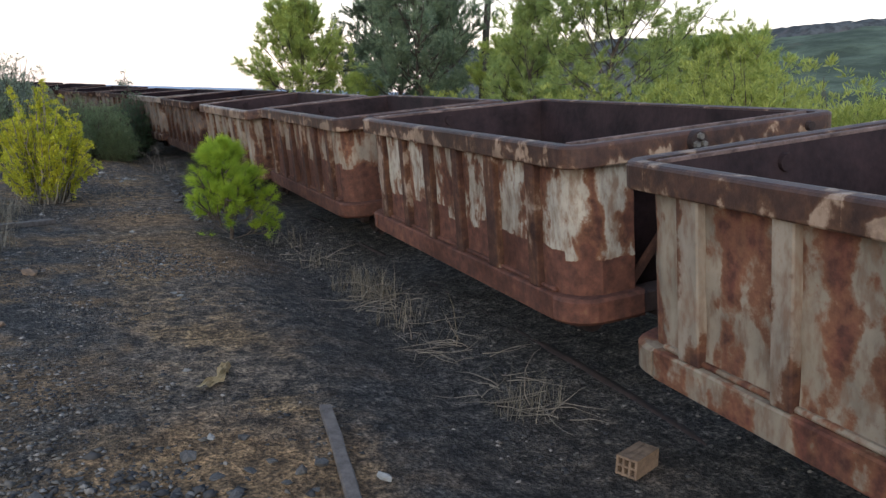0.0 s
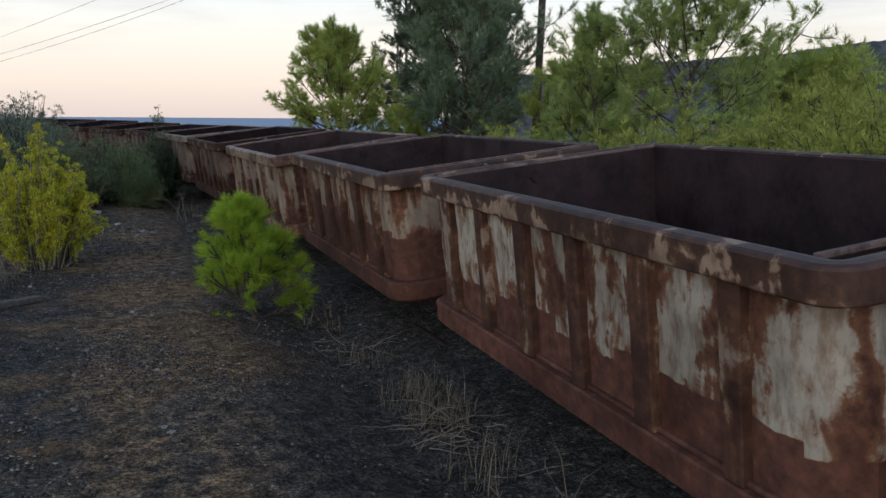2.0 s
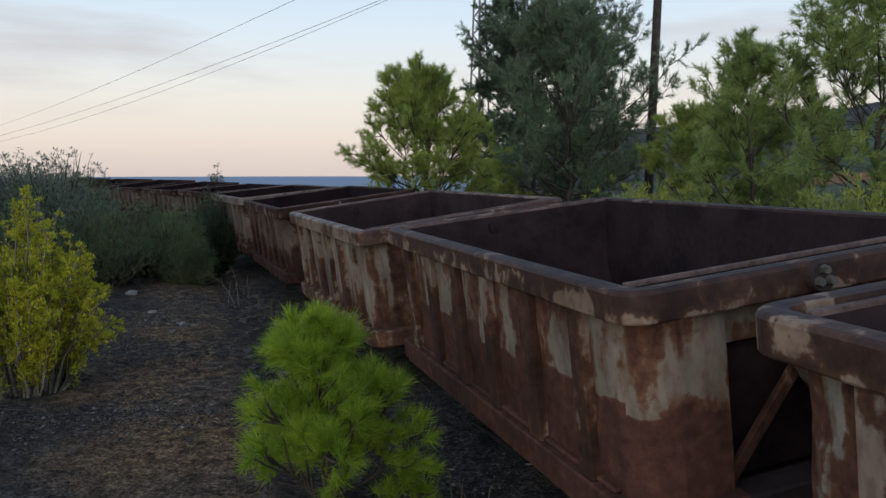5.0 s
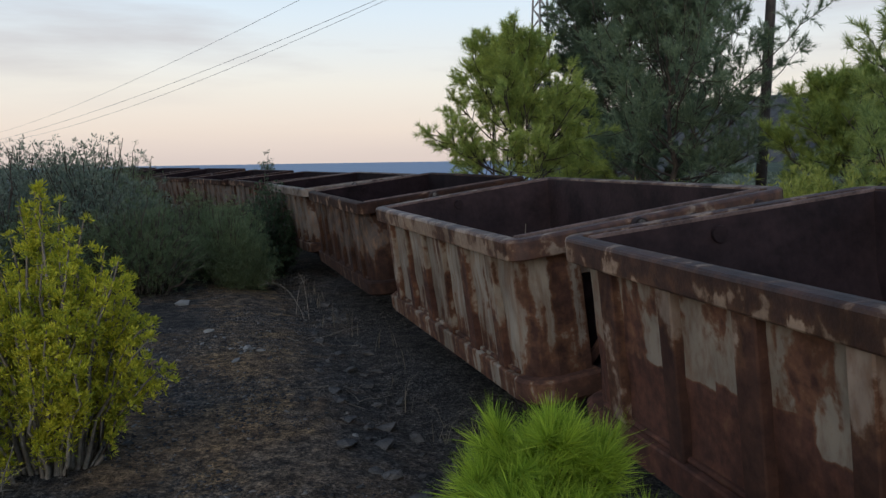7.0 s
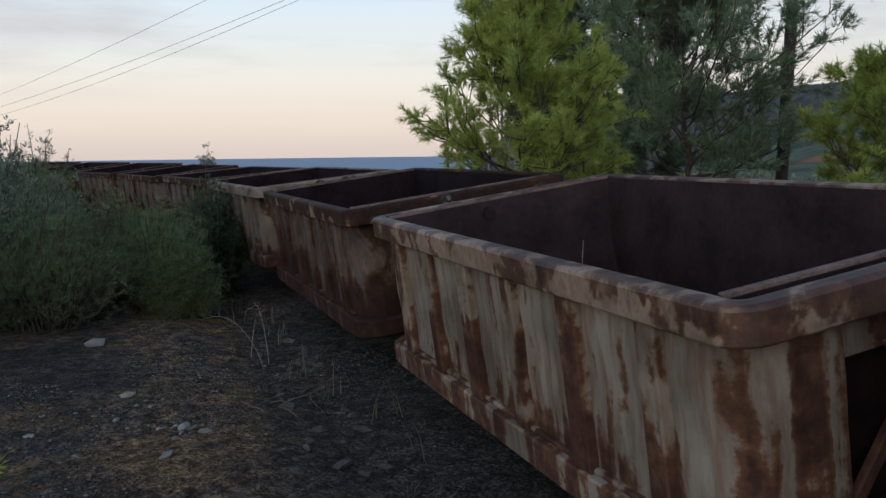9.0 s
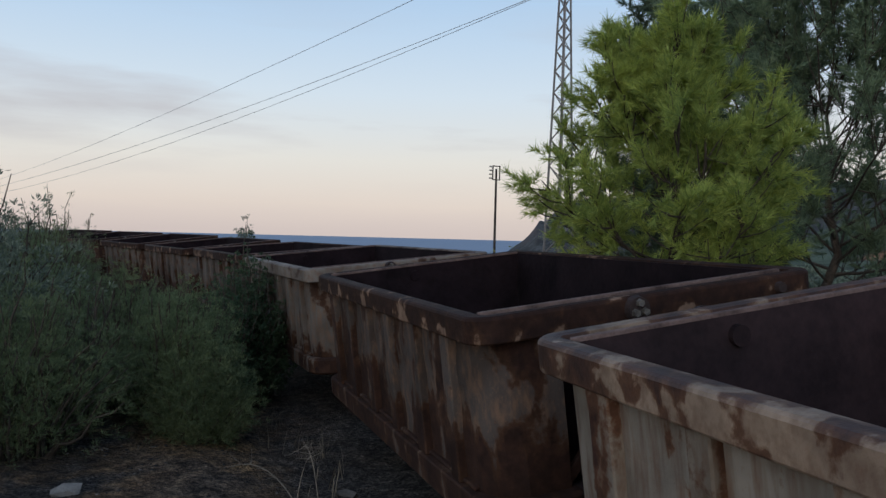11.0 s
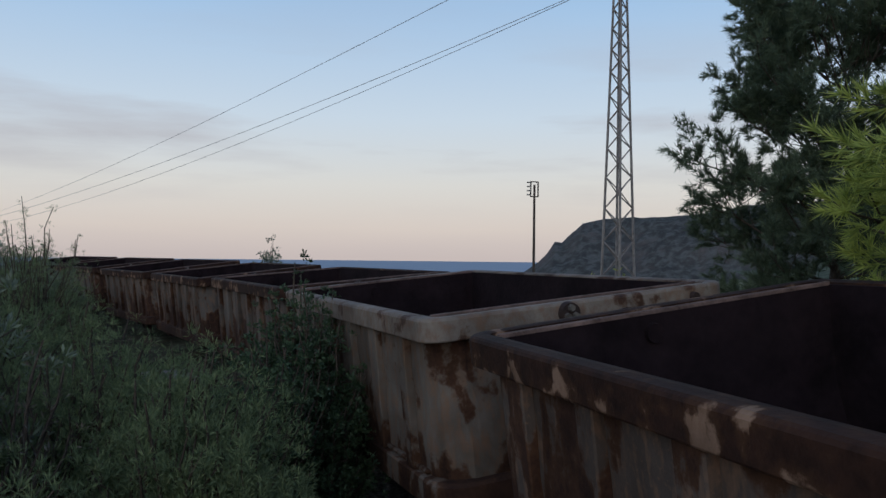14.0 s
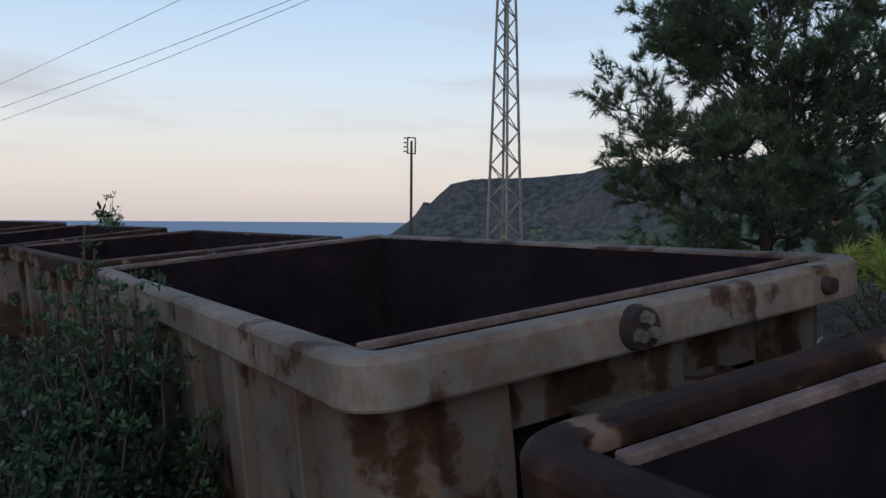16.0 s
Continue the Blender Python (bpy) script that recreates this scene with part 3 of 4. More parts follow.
def tub_mesh():
    """The inner box: upright sides, ends that slope in towards the floor, a thin top edge."""
    bm = bmesh.new()
    def loop(hw, hl, z):
        return [bm.verts.new((x * hw, y * hl, z)) for x, y in ((1, 1), (-1, 1), (-1, -1), (1, -1))]
    rows = [loop(HW - 0.135, HL - 0.30, 0.52), loop(HW - 0.125, HL - 0.20, 0.95), loop(HW - 0.084, HL - 0.155, TOP - 0.012),
            loop(HW - 0.098, HL - 0.175, TOP - 0.012), loop(HW - 0.145, HL - 0.22, 0.95), loop(HW - 0.155, HL - 0.32, 0.55)]
    for a, b in zip(rows, rows[1:]):
        for i in range(4):
            bm.faces.new((a[i], a[(i + 1) % 4], b[(i + 1) % 4], b[i]))
    bm.faces.new(rows[0])
    bm.faces.new(rows[-1])
    return bm


def casting(sx, sy):
    """The rounded foot at a corner of the sill."""
    bm = bmesh.new()
    r, lx, ly = 0.19, 0.42, 0.22
    plan = [(HW - lx, HL), (HW - lx, HL - 0.14), (HW - 0.16, HL - 0.2), (HW - 0.13, HL - ly), (HW, HL - ly)]
    for k in range(7):
        a = radians(90 * k / 6)
        plan.append((HW - r + r * math.cos(a), HL - r + r * math.sin(a)))
    for z0, z1, grow in ((SKIRT, SILL, 0.0),):
        lo = [bm.verts.new((sx * (x - 0.012), sy * (y - 0.012), z0)) for x, y in plan]
        mid = [bm.verts.new((sx * (x + 0.004), sy * (y + 0.004), z0 + 0.02)) for x, y in plan]
        mi2 = [bm.verts.new((sx * (x + 0.004), sy * (y + 0.004), z1 - 0.015)) for x, y in plan]
        hi = [bm.verts.new((sx * (x - 0.014), sy * (y - 0.014), z1)) for x, y in plan]
        n = len(plan)
        for a, b in ((lo, mid), (mid, mi2), (mi2, hi)):
            for i in range(n):
                bm.faces.new((a[i], a[(i + 1) % n], b[(i + 1) % n], b[i]))
        bm.faces.new(lo)
        bm.faces.new(hi)
    return bm


def wheel_mesh(x, y):
    bm = bmesh.new()
    s = 1 if x > 0 else -1
    prof = [(0.0, 0.05), (0.05, 0.05), (0.06, 0.03), (0.15, 0.012), (0.165, 0.035), (0.195, 0.03), (0.2, -0.03), (0.235, -0.04), (0.23, -0.06), (0.16, -0.06), (0.15, -0.02), (0.0, -0.02)]
    seg = 20
    rows = [[bm.verts.new((x + s * o, y + r * math.cos(2 * math.pi * k / seg), 0.3 + r * math.sin(2 * math.pi * k / seg))) for r, o in prof[1:-1]] for k in range(seg)]
    for a, b in zip(rows, rows[1:] + rows[:1]):
        for i in range(len(a) - 1):
            bm.faces.new((a[i], b[i], b[i + 1], a[i + 1]))
    bm.faces.new([r[0] for r in rows])
    bm.faces.new([r[-1] for r in rows])
    return bm


def build_wagon(paint, rim, m, label):
    ribs = {"blotched": "pale_rib", "red": "rib", "mixed": "rib", "pale": "pale_rib", "dull": "dull", "chalk": "chalk", "far": "far"}[paint]
    w = empty("ore_wagon", m, label, "mine wagon", "wagons on the line")
    P, R = PAINT[paint], RIM[rim]
    # the later wagons get the copy with the deeper painted shade
    inner = INSIDE_SHADED if paint in ("dull", "chalk", "far") else INSIDE
    for s in (-1, 1):
        part("side_panel", side_plate(-s), P, w, "flaking painted steel side")
    part("tub", tub_mesh(), inner, w, "rusted inside of the tub, its shade put into the colour")
    prof = [(0.0, TOP - 0.115), (0.004, TOP - 0.108), (0.004, TOP - 0.016), (-0.002, TOP - 0.006), (-0.012, TOP), (-0.05, TOP + 0.001), (-0.078, TOP - 0.003), (-0.082, TOP - 0.03), (-0.022, TOP - 0.034), (-0.02, TOP - 0.115)]
    part("rim", ring(HW, HL, 0.115, prof, 8), R, w, "rusted steel rim with rounded corners")
    for s in (-1, 1):
        part("liner_lip", box((0, s * (HL - 0.163), TOP - 0.008), (2 * HW - 0.175, 0.026, 0.02), 0.004), LIP, w, "rusted ragged lip of the tub")
        sill = part("sill", box((s * (HW - 0.03), 0, (SILL + SKIRT) / 2), (0.06, 2 * HL - 0.44, SILL - SKIRT), 0.008), P, w)
        part("sill_ledge", box((s * (HW - 0.055), 0, SILL + 0.012), (0.05, 2 * HL - 0.5, 0.024), 0.008), P, sill)
        for k in range(6):
            y = -1.22 + 2.44 * k / 5
            part("rib", box((s * (HW - 0.038), y, 0.93), (0.05, 0.10 + 0.025 * (k % 2), 0.68), 0.006), PAINT[ribs], w)
        for e in (-1, 1):
            part("corner_foot", casting(s, e), P, w)
            # strap rising from the corner foot across the open end
            a, b = Vector((s * 0.52, e * (HL - 0.10), SILL - 0.03)), Vector((s * 0.12, e * (HL - 0.13), 0.98))
            turn = (b - a).to_track_quat("Z", "Y").to_matrix()
            part("brace", box((a + b) / 2, (0.03, 0.05, (b - a).length), 0.006, turn), PAINT[ribs], w)
    kx = -0.13
    for e in (-1, 1):
        part("end_plate", box((0, e * (HL - 0.13), 1.20), (1.30, 0.02, 0.18), 0.004), P, w)
        part("end_web", box((0.02, e * (HL - 0.09), 0.90), (0.14, 0.09, 0.76), 0.01), P, w)
        bm = bmesh.new()
        flare = [(-0.07, 0.86), (0.11, 0.86), (0.30, 1.13), (-0.26, 1.13)]
        lo = [bm.verts.new((x, e * (HL - 0.125), z)) for x, z in flare]
        hi = [bm.verts.new((x, e * (HL - 0.055), z)) for x, z in flare]
        for q in range(4):
            bm.faces.new((lo[q], lo[(q + 1) % 4], hi[(q + 1) % 4], hi[q]))
        bm.faces.new(lo)
        bm.faces.new(hi)
        part("gusset", bm, P, w)
        part("end_stud", rod((0.64, e * (HL - 0.01), TOP - 0.06), (0.64, e * (HL + 0.03), TOP - 0.06), 0.03, 10, 0.024), STEEL_DARK, w)
        beam = part("end_beam", box((0, e * (HL - 0.10), SKIRT + 0.06), (0.92, 0.14, 0.12), 0.01), STEEL_DARK, w)
        bm = bmesh.new()
        add_rod(bm, (kx, e * (HL - 0.0), TOP - 0.055), (kx, e * (HL + 0.035), TOP - 0.055), 0.058, 18, 0.052)
        knob = part("knob", bm, STEEL_DARK, w, "dark round fitting on the rim")
        bm = bmesh.new()
        for a in (90, 210, 330):
            c = (kx + 0.027 * math.cos(radians(a)), TOP - 0.055 + 0.027 * math.sin(radians(a)))
            add_rod(bm, (c[0], e * (HL + 0.03), c[1]), (c[0], e * (HL + 0.055), c[1]), 0.02, 6, 0.016)
        part("bolt", bm, KNOB, knob, "bare metal bolts")
        bm = bmesh.new()
        add_rod(bm, (kx, e * (HL - 0.15), TOP - 0.09), (kx, e * (HL - 0.205), TOP - 0.09), 0.045, 16, 0.04)
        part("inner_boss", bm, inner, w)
        bm = bmesh.new()
        add_rod(bm, (0, e * (HL - 0.05), SKIRT + 0.02), (0, e * (HL + 0.20), SKIRT + 0.02), 0.04, 10)
        part("coupling", bm, STEEL_DARK, beam)
    chassis = part("chassis", box((0, 0, 0.44), (0.72, 2.7, 0.1), 0.01), STEEL_DARK, w)
    for y in (-0.78, 0.78):
        part("axle", rod((-0.4, y, 0.3), (0.4, y, 0.3), 0.035, 10), STEEL_DARK, chassis)
        for x in (-0.31, 0.31):
            part("wheel", wheel_mesh(x, y), STEEL_DARK, w, smooth=False)
            part("axle_box", box((x * 1.42, y, 0.31), (0.1, 0.2, 0.16), 0.02), STEEL_DARK, chassis)
    return w


LOOKS = [
    ("blotched", "brown", "open ore wagon, cream paint with large red rust blotches"),
    ("blotched", "brown", "open ore wagon, cream paint with large red rust blotches"),
    ("red", "brown", "open ore wagon, flaking cream upper half, red rust below"),
    ("mixed", "brown", "open ore wagon, dull cream upper paint, rust-red below"),
    ("pale", "worn", "open ore wagon, half-rusted rim and faded grey sides"),
    ("dull", "dark", "open ore wagon, dull grey-brown sides, brown rim"),
    ("chalk", "chalk", "open ore wagon, chalky grey paint and pale rim"),
    ("far", "dark", "open ore wagon, half-rusted rim, far down the line"),
    ("far", "dark", "open ore wagon, dull sides, far down the line"),
    ("far", "dark", "open ore wagon, faded sides, behind the bushes"),
    ("far", "dark", "open ore wagon, dark rim, behind the bushes"),
    ("far", "dark", "open ore wagon, dark rim against the sea"),
]


def wagon_pose(x, y, heading, z, lean):
    return Matrix.Translation((x, y, z)) @ Matrix.Rotation(heading, 4, "Z") @ Matrix.Rotation(-lean, 4, "Y") @ Matrix.Translation((0, 0, -TOP))


for place, looks in zip(LINE, LOOKS):
    build_wagon(looks[0], looks[1], wagon_pose(*place), looks[2])


def build_rails():
    ys = np.arange(-8, 42, 0.5)
    xs = np.interp(ys, TRACK_Y, TRACK_X)
    for s in (-0.28, 0.28):
        V, F = [], []
        prof = [(-0.03, 0.0), (0.03, 0.0), (0.008, 0.02), (0.008, 0.06), (0.025, 0.07), (0.025, 0.09), (-0.025, 0.09), (-0.025, 0.07), (-0.008, 0.06), (-0.008, 0.02)]
        for x, y in zip(xs, ys):
            z = float(ground_height(x, y)) - 0.093
            V += [(x + s + o, y, z + 0.08 * s + h) for o, h in prof]
        k = len(prof)
        for i in range(len(ys) - 1):
            F += [(i * k + j, i * k + (j + 1) % k, (i + 1) * k + (j + 1) % k, (i + 1) * k + j) for j in range(k)]
        tagged(mesh_np("rail", V, F, STEEL_DARK), "narrow rusted rail hidden under the wagons", "rail", "track rails")


build_rails()


# ---- plants ----
def blades(P, D, length, width, per, spread, rng, kind="needle"):
    """Needles or small leaves round each point P, leaning along D. Returns vertices and faces."""
    T = len(P)
    Q = np.repeat(P, per, 0)
    v = np.repeat(D, per, 0) + rng.normal(size=(T * per, 3)) * spread
    v /= np.linalg.norm(v, axis=1)[:, None] + 1e-9
    w = np.cross(v, rng.normal(size=v.shape))
    w /= np.linalg.norm(w, axis=1)[:, None] + 1e-9
    L = (length * rng.uniform(0.65, 1.15, len(Q)))[:, None]
    if kind == "needle":
        V = np.stack([Q - w * width / 2, Q + w * width / 2, Q + v * L], 1)
        return V.reshape(-1, 3), np.arange(len(Q) * 3).reshape(-1, 3)
    n = np.cross(v, w)
    Q = Q + v * L * rng.uniform(0.1, 0.9, len(Q))[:, None]
    V = np.stack([Q, Q + v * L * 0.5 + w * width / 2 + n * width * 0.18, Q + v * L, Q + v * L * 0.5 - w * width / 2 + n * width * 0.18], 1)
    return V.reshape(-1, 3), np.arange(len(Q) * 4).reshape(-1, 4)


def curve(a, d, length, lift, n, rng, wander=0.08):
    """Points from a along d, bending upwards by lift."""
    d = np.array(d, float)
    pts = [np.array(a, float)]
    for k in range(n):
        d = d + np.array([0, 0, lift / n]) + rng.normal(size=3) * wander
        d /= np.linalg.norm(d)
        pts.append(pts[-1] + d * length / n)
    return np.array(pts), d


def build_pine(name, x, y, H, R, seed, leaf, label, limbs=20, subs=7, twigs=4, per=12, needle=(0.13, 0.011), clear=0.15, lean=(0.0, 0.0), wide=0.45, spread=0.55, sub_len=0.42, form=(0.62, 0.85, 1.0, 0.80, 0.36), rise=(4, 24, 58)):
    rng = np.random.default_rng(seed)
    z = float(ground_height(x, y)) - 0.03
    t = empty(name, Matrix.Translation((x, y, z)), label, "tree" if H > 2 else "sapling")
    n = 9
    hs = np.linspace(0, 1, n)
    trunk = np.stack([lean[0] * H * hs ** 1.4, lean[1] * H * hs ** 1.4, hs * H * 0.96], 1)
    trunk[1:-1, :2] += rng.normal(size=(n - 2, 2)) * 0.018 * H
    tv, tf = tubes([(trunk, 0.017 * H * (1 - hs) ** 0.8 + 0.008)], 8)
    mesh_np("trunk", tv, tf, BARK, t, True)
    wood, P, D = [], [], []
    for i in range(limbs):
        u = (i + rng.uniform(0, 0.8)) / limbs
        h = clear + (0.97 - clear) * u
        a = np.array([np.interp(h, hs, trunk[:, k]) for k in range(3)])
        az = i * 2.399 + rng.uniform(-0.4, 0.4)
        shape = np.interp(u, [0, wide * 0.5, wide, 0.8, 1.0], form)
        length = R * shape * rng.uniform(0.7, 1.12)
        tilt = radians(np.interp(u, [0, 0.5, 1], rise) + rng.uniform(-10, 12))
        d = (math.cos(az) * math.cos(tilt), math.sin(az) * math.cos(tilt), math.sin(tilt))
        pts, _ = curve(a, d, length, 0.55, 6, rng)
        wood.append((pts, np.linspace(0.0065 * H * (1 - 0.6 * u), 0.005, 7)))
        for j in range(subs):
            s = rng.uniform(0.28, 1.0)
            k = s * 6
            b = pts[int(min(k, 5))] * (1 - k % 1) + pts[int(min(k, 5)) + 1] * (k % 1) if k < 6 else pts[6]
            along = pts[-1] - pts[0]
            along /= np.linalg.norm(along)
            d2 = along * 0.7 + rng.normal(size=3) * 0.65 + np.array([0, 0, 0.18])
            d2 /= np.linalg.norm(d2)
            l2 = sub_len * length * (1.25 - 0.75 * s) + 0.06 * R
            sp, _ = curve(b, d2, l2, 0.7, 4, rng, 0.12)
            wood.append((sp, np.linspace(0.008, 0.003, 5)))
            for q in range(twigs):
                f = rng.uniform(0.3, 1.0) * 4
                c = sp[int(min(f, 3))] * (1 - f % 1) + sp[int(min(f, 3)) + 1] * (f % 1) if f < 4 else sp[4]
                dd = d2 * 0.6 + rng.normal(size=3) * 0.5 + np.array([0, 0, 0.4])
                dd /= np.linalg.norm(dd)
                tl = rng.uniform(0.05, 0.14) * R * 0.6 + 0.03
                for g in range(3):
                    P.append(c + dd * tl * (0.35 + 0.35 * g))
                    D.append(dd)
    wv, wf = tubes(wood, 4)
    mesh_np("branchwork", wv, wf, BARK, t, True)
    cv, cf = blades(np.array(P), np.array(D), needle[0], needle[1], per, spread, rng)
    mesh_np("crown", cv, cf, leaf, t)
    return t


def build_shrub(name, x, y, R, H, seed, leaf, label, stems=60, knots=14, per=8, size=(0.05, 0.02), kind="leaf", puff=0.09, spread=0.7, wood=BARK, sprigs=0, category="shrub", squash=1.0):
    rng = np.random.default_rng(seed)
    z = float(ground_height(x, y)) - 0.03
    t = empty(name, Matrix.Translation((x, y, z)) @ Matrix.Diagonal((1, squash, 1, 1)), label, category)
    paths, P, D = [], [], []
    lobes = rng.uniform(0.72, 1.08, 9)
    for i in range(stems + sprigs):
        az, rad = rng.uniform(0, 2 * math.pi), math.sqrt(rng.uniform(0, 1))
        lobe = np.interp((az / (2 * math.pi)) * 9 % 9, np.arange(10), np.r_[lobes, lobes[0]])
        sprig = i >= stems
        base = np.array([math.cos(az) * rad * 0.35 * R, math.sin(az) * rad * 0.35 * R, 0])
        hh = H * math.sqrt(max(0.05, 1 - (rad * 0.92) ** 2)) * lobe * rng.uniform(0.72, 1.04)
        if sprig:
            hh *= 1.18
        tip = np.array([math.cos(az) * rad * R * lobe, math.sin(az) * rad * R * lobe, hh])
        s = np.linspace(0, 1, 7)[:, None]
        mid = base + (tip - base) * np.array([0.35, 0.35, 0.6])
        pts = base * (1 - s) ** 2 + 2 * mid * s * (1 - s) + tip * s ** 2
        pts[1:-1] += rng.normal(size=(5, 3)) * 0.03 * R
        paths.append((pts, np.linspace(0.012, 0.003, 7) * min(1.3, H)))
        lo = 0.5 if sprig else 0.22
        for k in range(knots // 2 if sprig else knots):
            f = rng.uniform(lo, 1.0) * 6
            c = pts[int(min(f, 5))] * (1 - f % 1) + pts[int(min(f, 5)) + 1] * (f % 1) if f < 6 else pts[6]
            P.append(c + rng.normal(size=3) * (0.35 * puff if sprig else puff))
            dd = (tip - base) / (np.linalg.norm(tip - base) + 1e-6) + np.array([0, 0, 0.3])
            D.append(dd / np.linalg.norm(dd))
    pv, pf = tubes(paths, 4)
    mesh_np("stemwork", pv, pf, wood, t, True)
    P = np.array(P)
    P[:, 2] = np.maximum(P[:, 2], 0.04)
    cv, cf = blades(P, np.array(D), size[0], size[1], per, spread, rng, kind)
    cv[:, 2] = np.maximum(cv[:, 2], 0.01)
    mesh_np("foliage", cv, cf, leaf, t)
    return t


# pines beyond the wagons
build_pine("pine_tree", 4.15, 17.05, 2.75, 1.38, 11, PINE_LIGHT, "young light green pine with rising branches behind the wagons", 36, 10, 7, 15, (0.105, 0.008), 0.30, (-0.02, 0.0), 0.42, 0.5, 0.36, (1.0, 1.0, 0.9, 0.7, 0.4), (14, 42, 64))
build_pine("pine_tree", 7.75, 19.5, 3.6, 2.6, 12, PINE_DARK, "dark spreading pine with open branches", 40, 10, 8, 13, (0.13, 0.011), 0.2, (0.03, 0.0), 0.5, 0.5, 0.30, (0.75, 0.95, 1.0, 0.85, 0.55), (8, 34, 56))
build_pine("pine_tree", 9.5, 25.0, 5.0, 2.65, 24, PINE_DEEP, "large dark pine near the lattice mast", 56, 12, 9, 16, (0.15, 0.014), 0.08, (0.0, 0.0), 0.5, 0.5, 0.34, (0.72, 0.92, 1.0, 0.98, 0.7), (4, 26, 50))
build_pine("pine_tree", 8.4, 14.7, 3.0, 1.45, 13, PINE_MID, "slender green pine with airy crown, beyond the wagons", 24, 8, 6, 12, (0.14, 0.010), 0.14, (0.0, 0.0), 0.4, 0.5, 0.36, (0.9, 1.0, 0.95, 0.7, 0.4), (14, 42, 64))
build_pine("pine_tree", 9.4, 13.3, 3.6, 2.2, 15, PINE_MID, "tall green pine with airy crown, behind yellow shrubs", 34, 9, 7, 13, (0.15, 0.011), 0.14, (0.05, 0.0), 0.5, 0.5, 0.34, (0.8, 0.95, 1.0, 0.85, 0.5), (10, 38, 60))
build_pine("pine_tree", 9.3, 16.9, 2.2, 1.4, 18, PINE_LIGHT, "broad light green pine between the taller pines", 34, 10, 6, 13, (0.14, 0.012), 0.04, (0.0, 0.0), 0.35)
build_pine("pine_tree", 12.2, 13.4, 1.9, 1.8, 19, PINE_LIGHT, "spreading yellow-green pine at the slope's foot", 36, 10, 6, 13, (0.15, 0.013), 0.04, (0.0, 0.0), 0.4)
build_pine("pine_tree", 6.6, 20.4, 1.6, 0.8, 16, PINE_LIGHT, "low light green pine behind the wagons", 20, 7, 5, 12, (0.13, 0.011), 0.05, (0, 0), 0.3)
# the small lime-green pine by the path
build_pine("pine_sapling", 1.32, 8.57, 0.90, 0.53, 17, PINE_LIME, "bright lime green pine sapling beside the wagons", 30, 7, 4, 22, (0.095, 0.0034), 0.03, (-0.06, 0.0), 0.2, 0.45, 0.42, (0.95, 1.0, 0.9, 0.55, 0.3), (14, 40, 66))
# shrubs beyond the wagons
for k, (x, y, R, H) in enumerate([(7.6, 7.6, 1.5, 2.05), (6.6, 10.3, 1.1, 1.6), (8.6, 9.8, 1.3, 2.1), (6.3, 5.2, 1.2, 1.65), (9.5, 6.5, 1.6, 2.1), (5.8, 13.2, 0.9, 1.3)]):
    build_shrub("yellow_shrub", x, y, R, H, 30 + k, SHRUB_LEAF if k != 4 else PINE_LIGHT, "tall yellow-green shrub beyond the wagons", 90, 22, 20, (0.075, 0.014), "leaf", 0.17)
for k, (x, y, R, H) in enumerate([(5.2, 15.2, 0.9, 1.25), (5.0, 18.6, 0.8, 1.2), (4.6, 21.8, 0.8, 1.15), (7.8, 21.4, 1.2, 1.4), (4.8, 11.4, 0.7, 1.1), (12.5, 20.5, 1.6, 1.7), (5.5, 25.0, 1.1, 1.2)]):
    build_shrub("dry_shrub", x, y, R, H, 50 + k, STRAW if k % 2 else SHRUB_LEAF, "straggly dry yellowish shrub", 60, 12, 7, (0.06, 0.016), "leaf", 0.09)
# bushes left of the path
build_shrub("yellow_bush", -0.56, 11.4, 0.62, 1.5, 21, YELLOW_LEAF, "bright yellow-green leafy bush beside the path", 100, 26, 36, (0.031, 0.008), "leaf", 0.032, 0.8, TWIG, 14)
for k, (x, y, R, H) in enumerate([(-3.3, 17.4, 1.6, 2.0), (-1.55, 18.6, 1.3, 1.95), (-5.2, 18.8, 2.0, 2.2), (-2.7, 15.4, 0.95, 1.35), (-3.0, 21.0, 1.7, 1.9), (-3.1, 30.0, 1.3, 1.85), (-4.9, 31.5, 1.8, 2.0)]):
    build_shrub("scrub_bush", x, y, R, H, 60 + k, SCRUB_LEAF, "dense grey-green scrub bush beside the path", 130, 26, 12, (0.055, 0.015), "leaf", 0.12, 0.8, BARK, 9)
for k, (x, y, R, H) in enumerate([(-0.75, 17.35, 0.95, 1.25), (-0.25, 18.8, 0.8, 1.28), (-1.9, 16.3, 0.9, 1.3), (-1.35, 20.5, 0.9, 1.6), (-1.9, 23.0, 1.1, 1.2), (-2.05, 26.0, 1.2, 1.85), (0.28, 18.1, 0.6, 1.2), (0.05, 19.3, 0.5, 1.12), (0.5, 17.7, 0.4, 0.85)]):
    build_shrub("feathery_bush", x, y, R, H, 70 + k, FENNEL_LEAF, "feathery green bush spreading over the path's end", 120, 34, 18, (0.036, 0.0042), "leaf", 0.075, 0.85, BARK, 34)
for k, (x, y, R, H) in enumerate([(-1.3, 17.6, 0.6, 1.35), (-0.5, 18.2, 0.5, 1.3), (-2.3, 17.0, 0.7, 1.6), (-0.35, 21.6, 0.4, 0.8)]):
    build_shrub("withered_bush", x, y, R, H, 77 + k, DRY_LEAF, "withered twiggy bush among the green ones", 46, 9, 7, (0.035, 0.008), "leaf", 0.05, 0.8, BARK, 6)
build_shrub("lentisk_bush", 0.92, 19.6, 0.58, 1.72, 81, LENTISK_LEAF, "dark small-leaved bush against the wagon side", 90, 30, 17, (0.027, 0.0125), "leaf", 0.06, 0.8, BARK, 14, "shrub", 1.5)
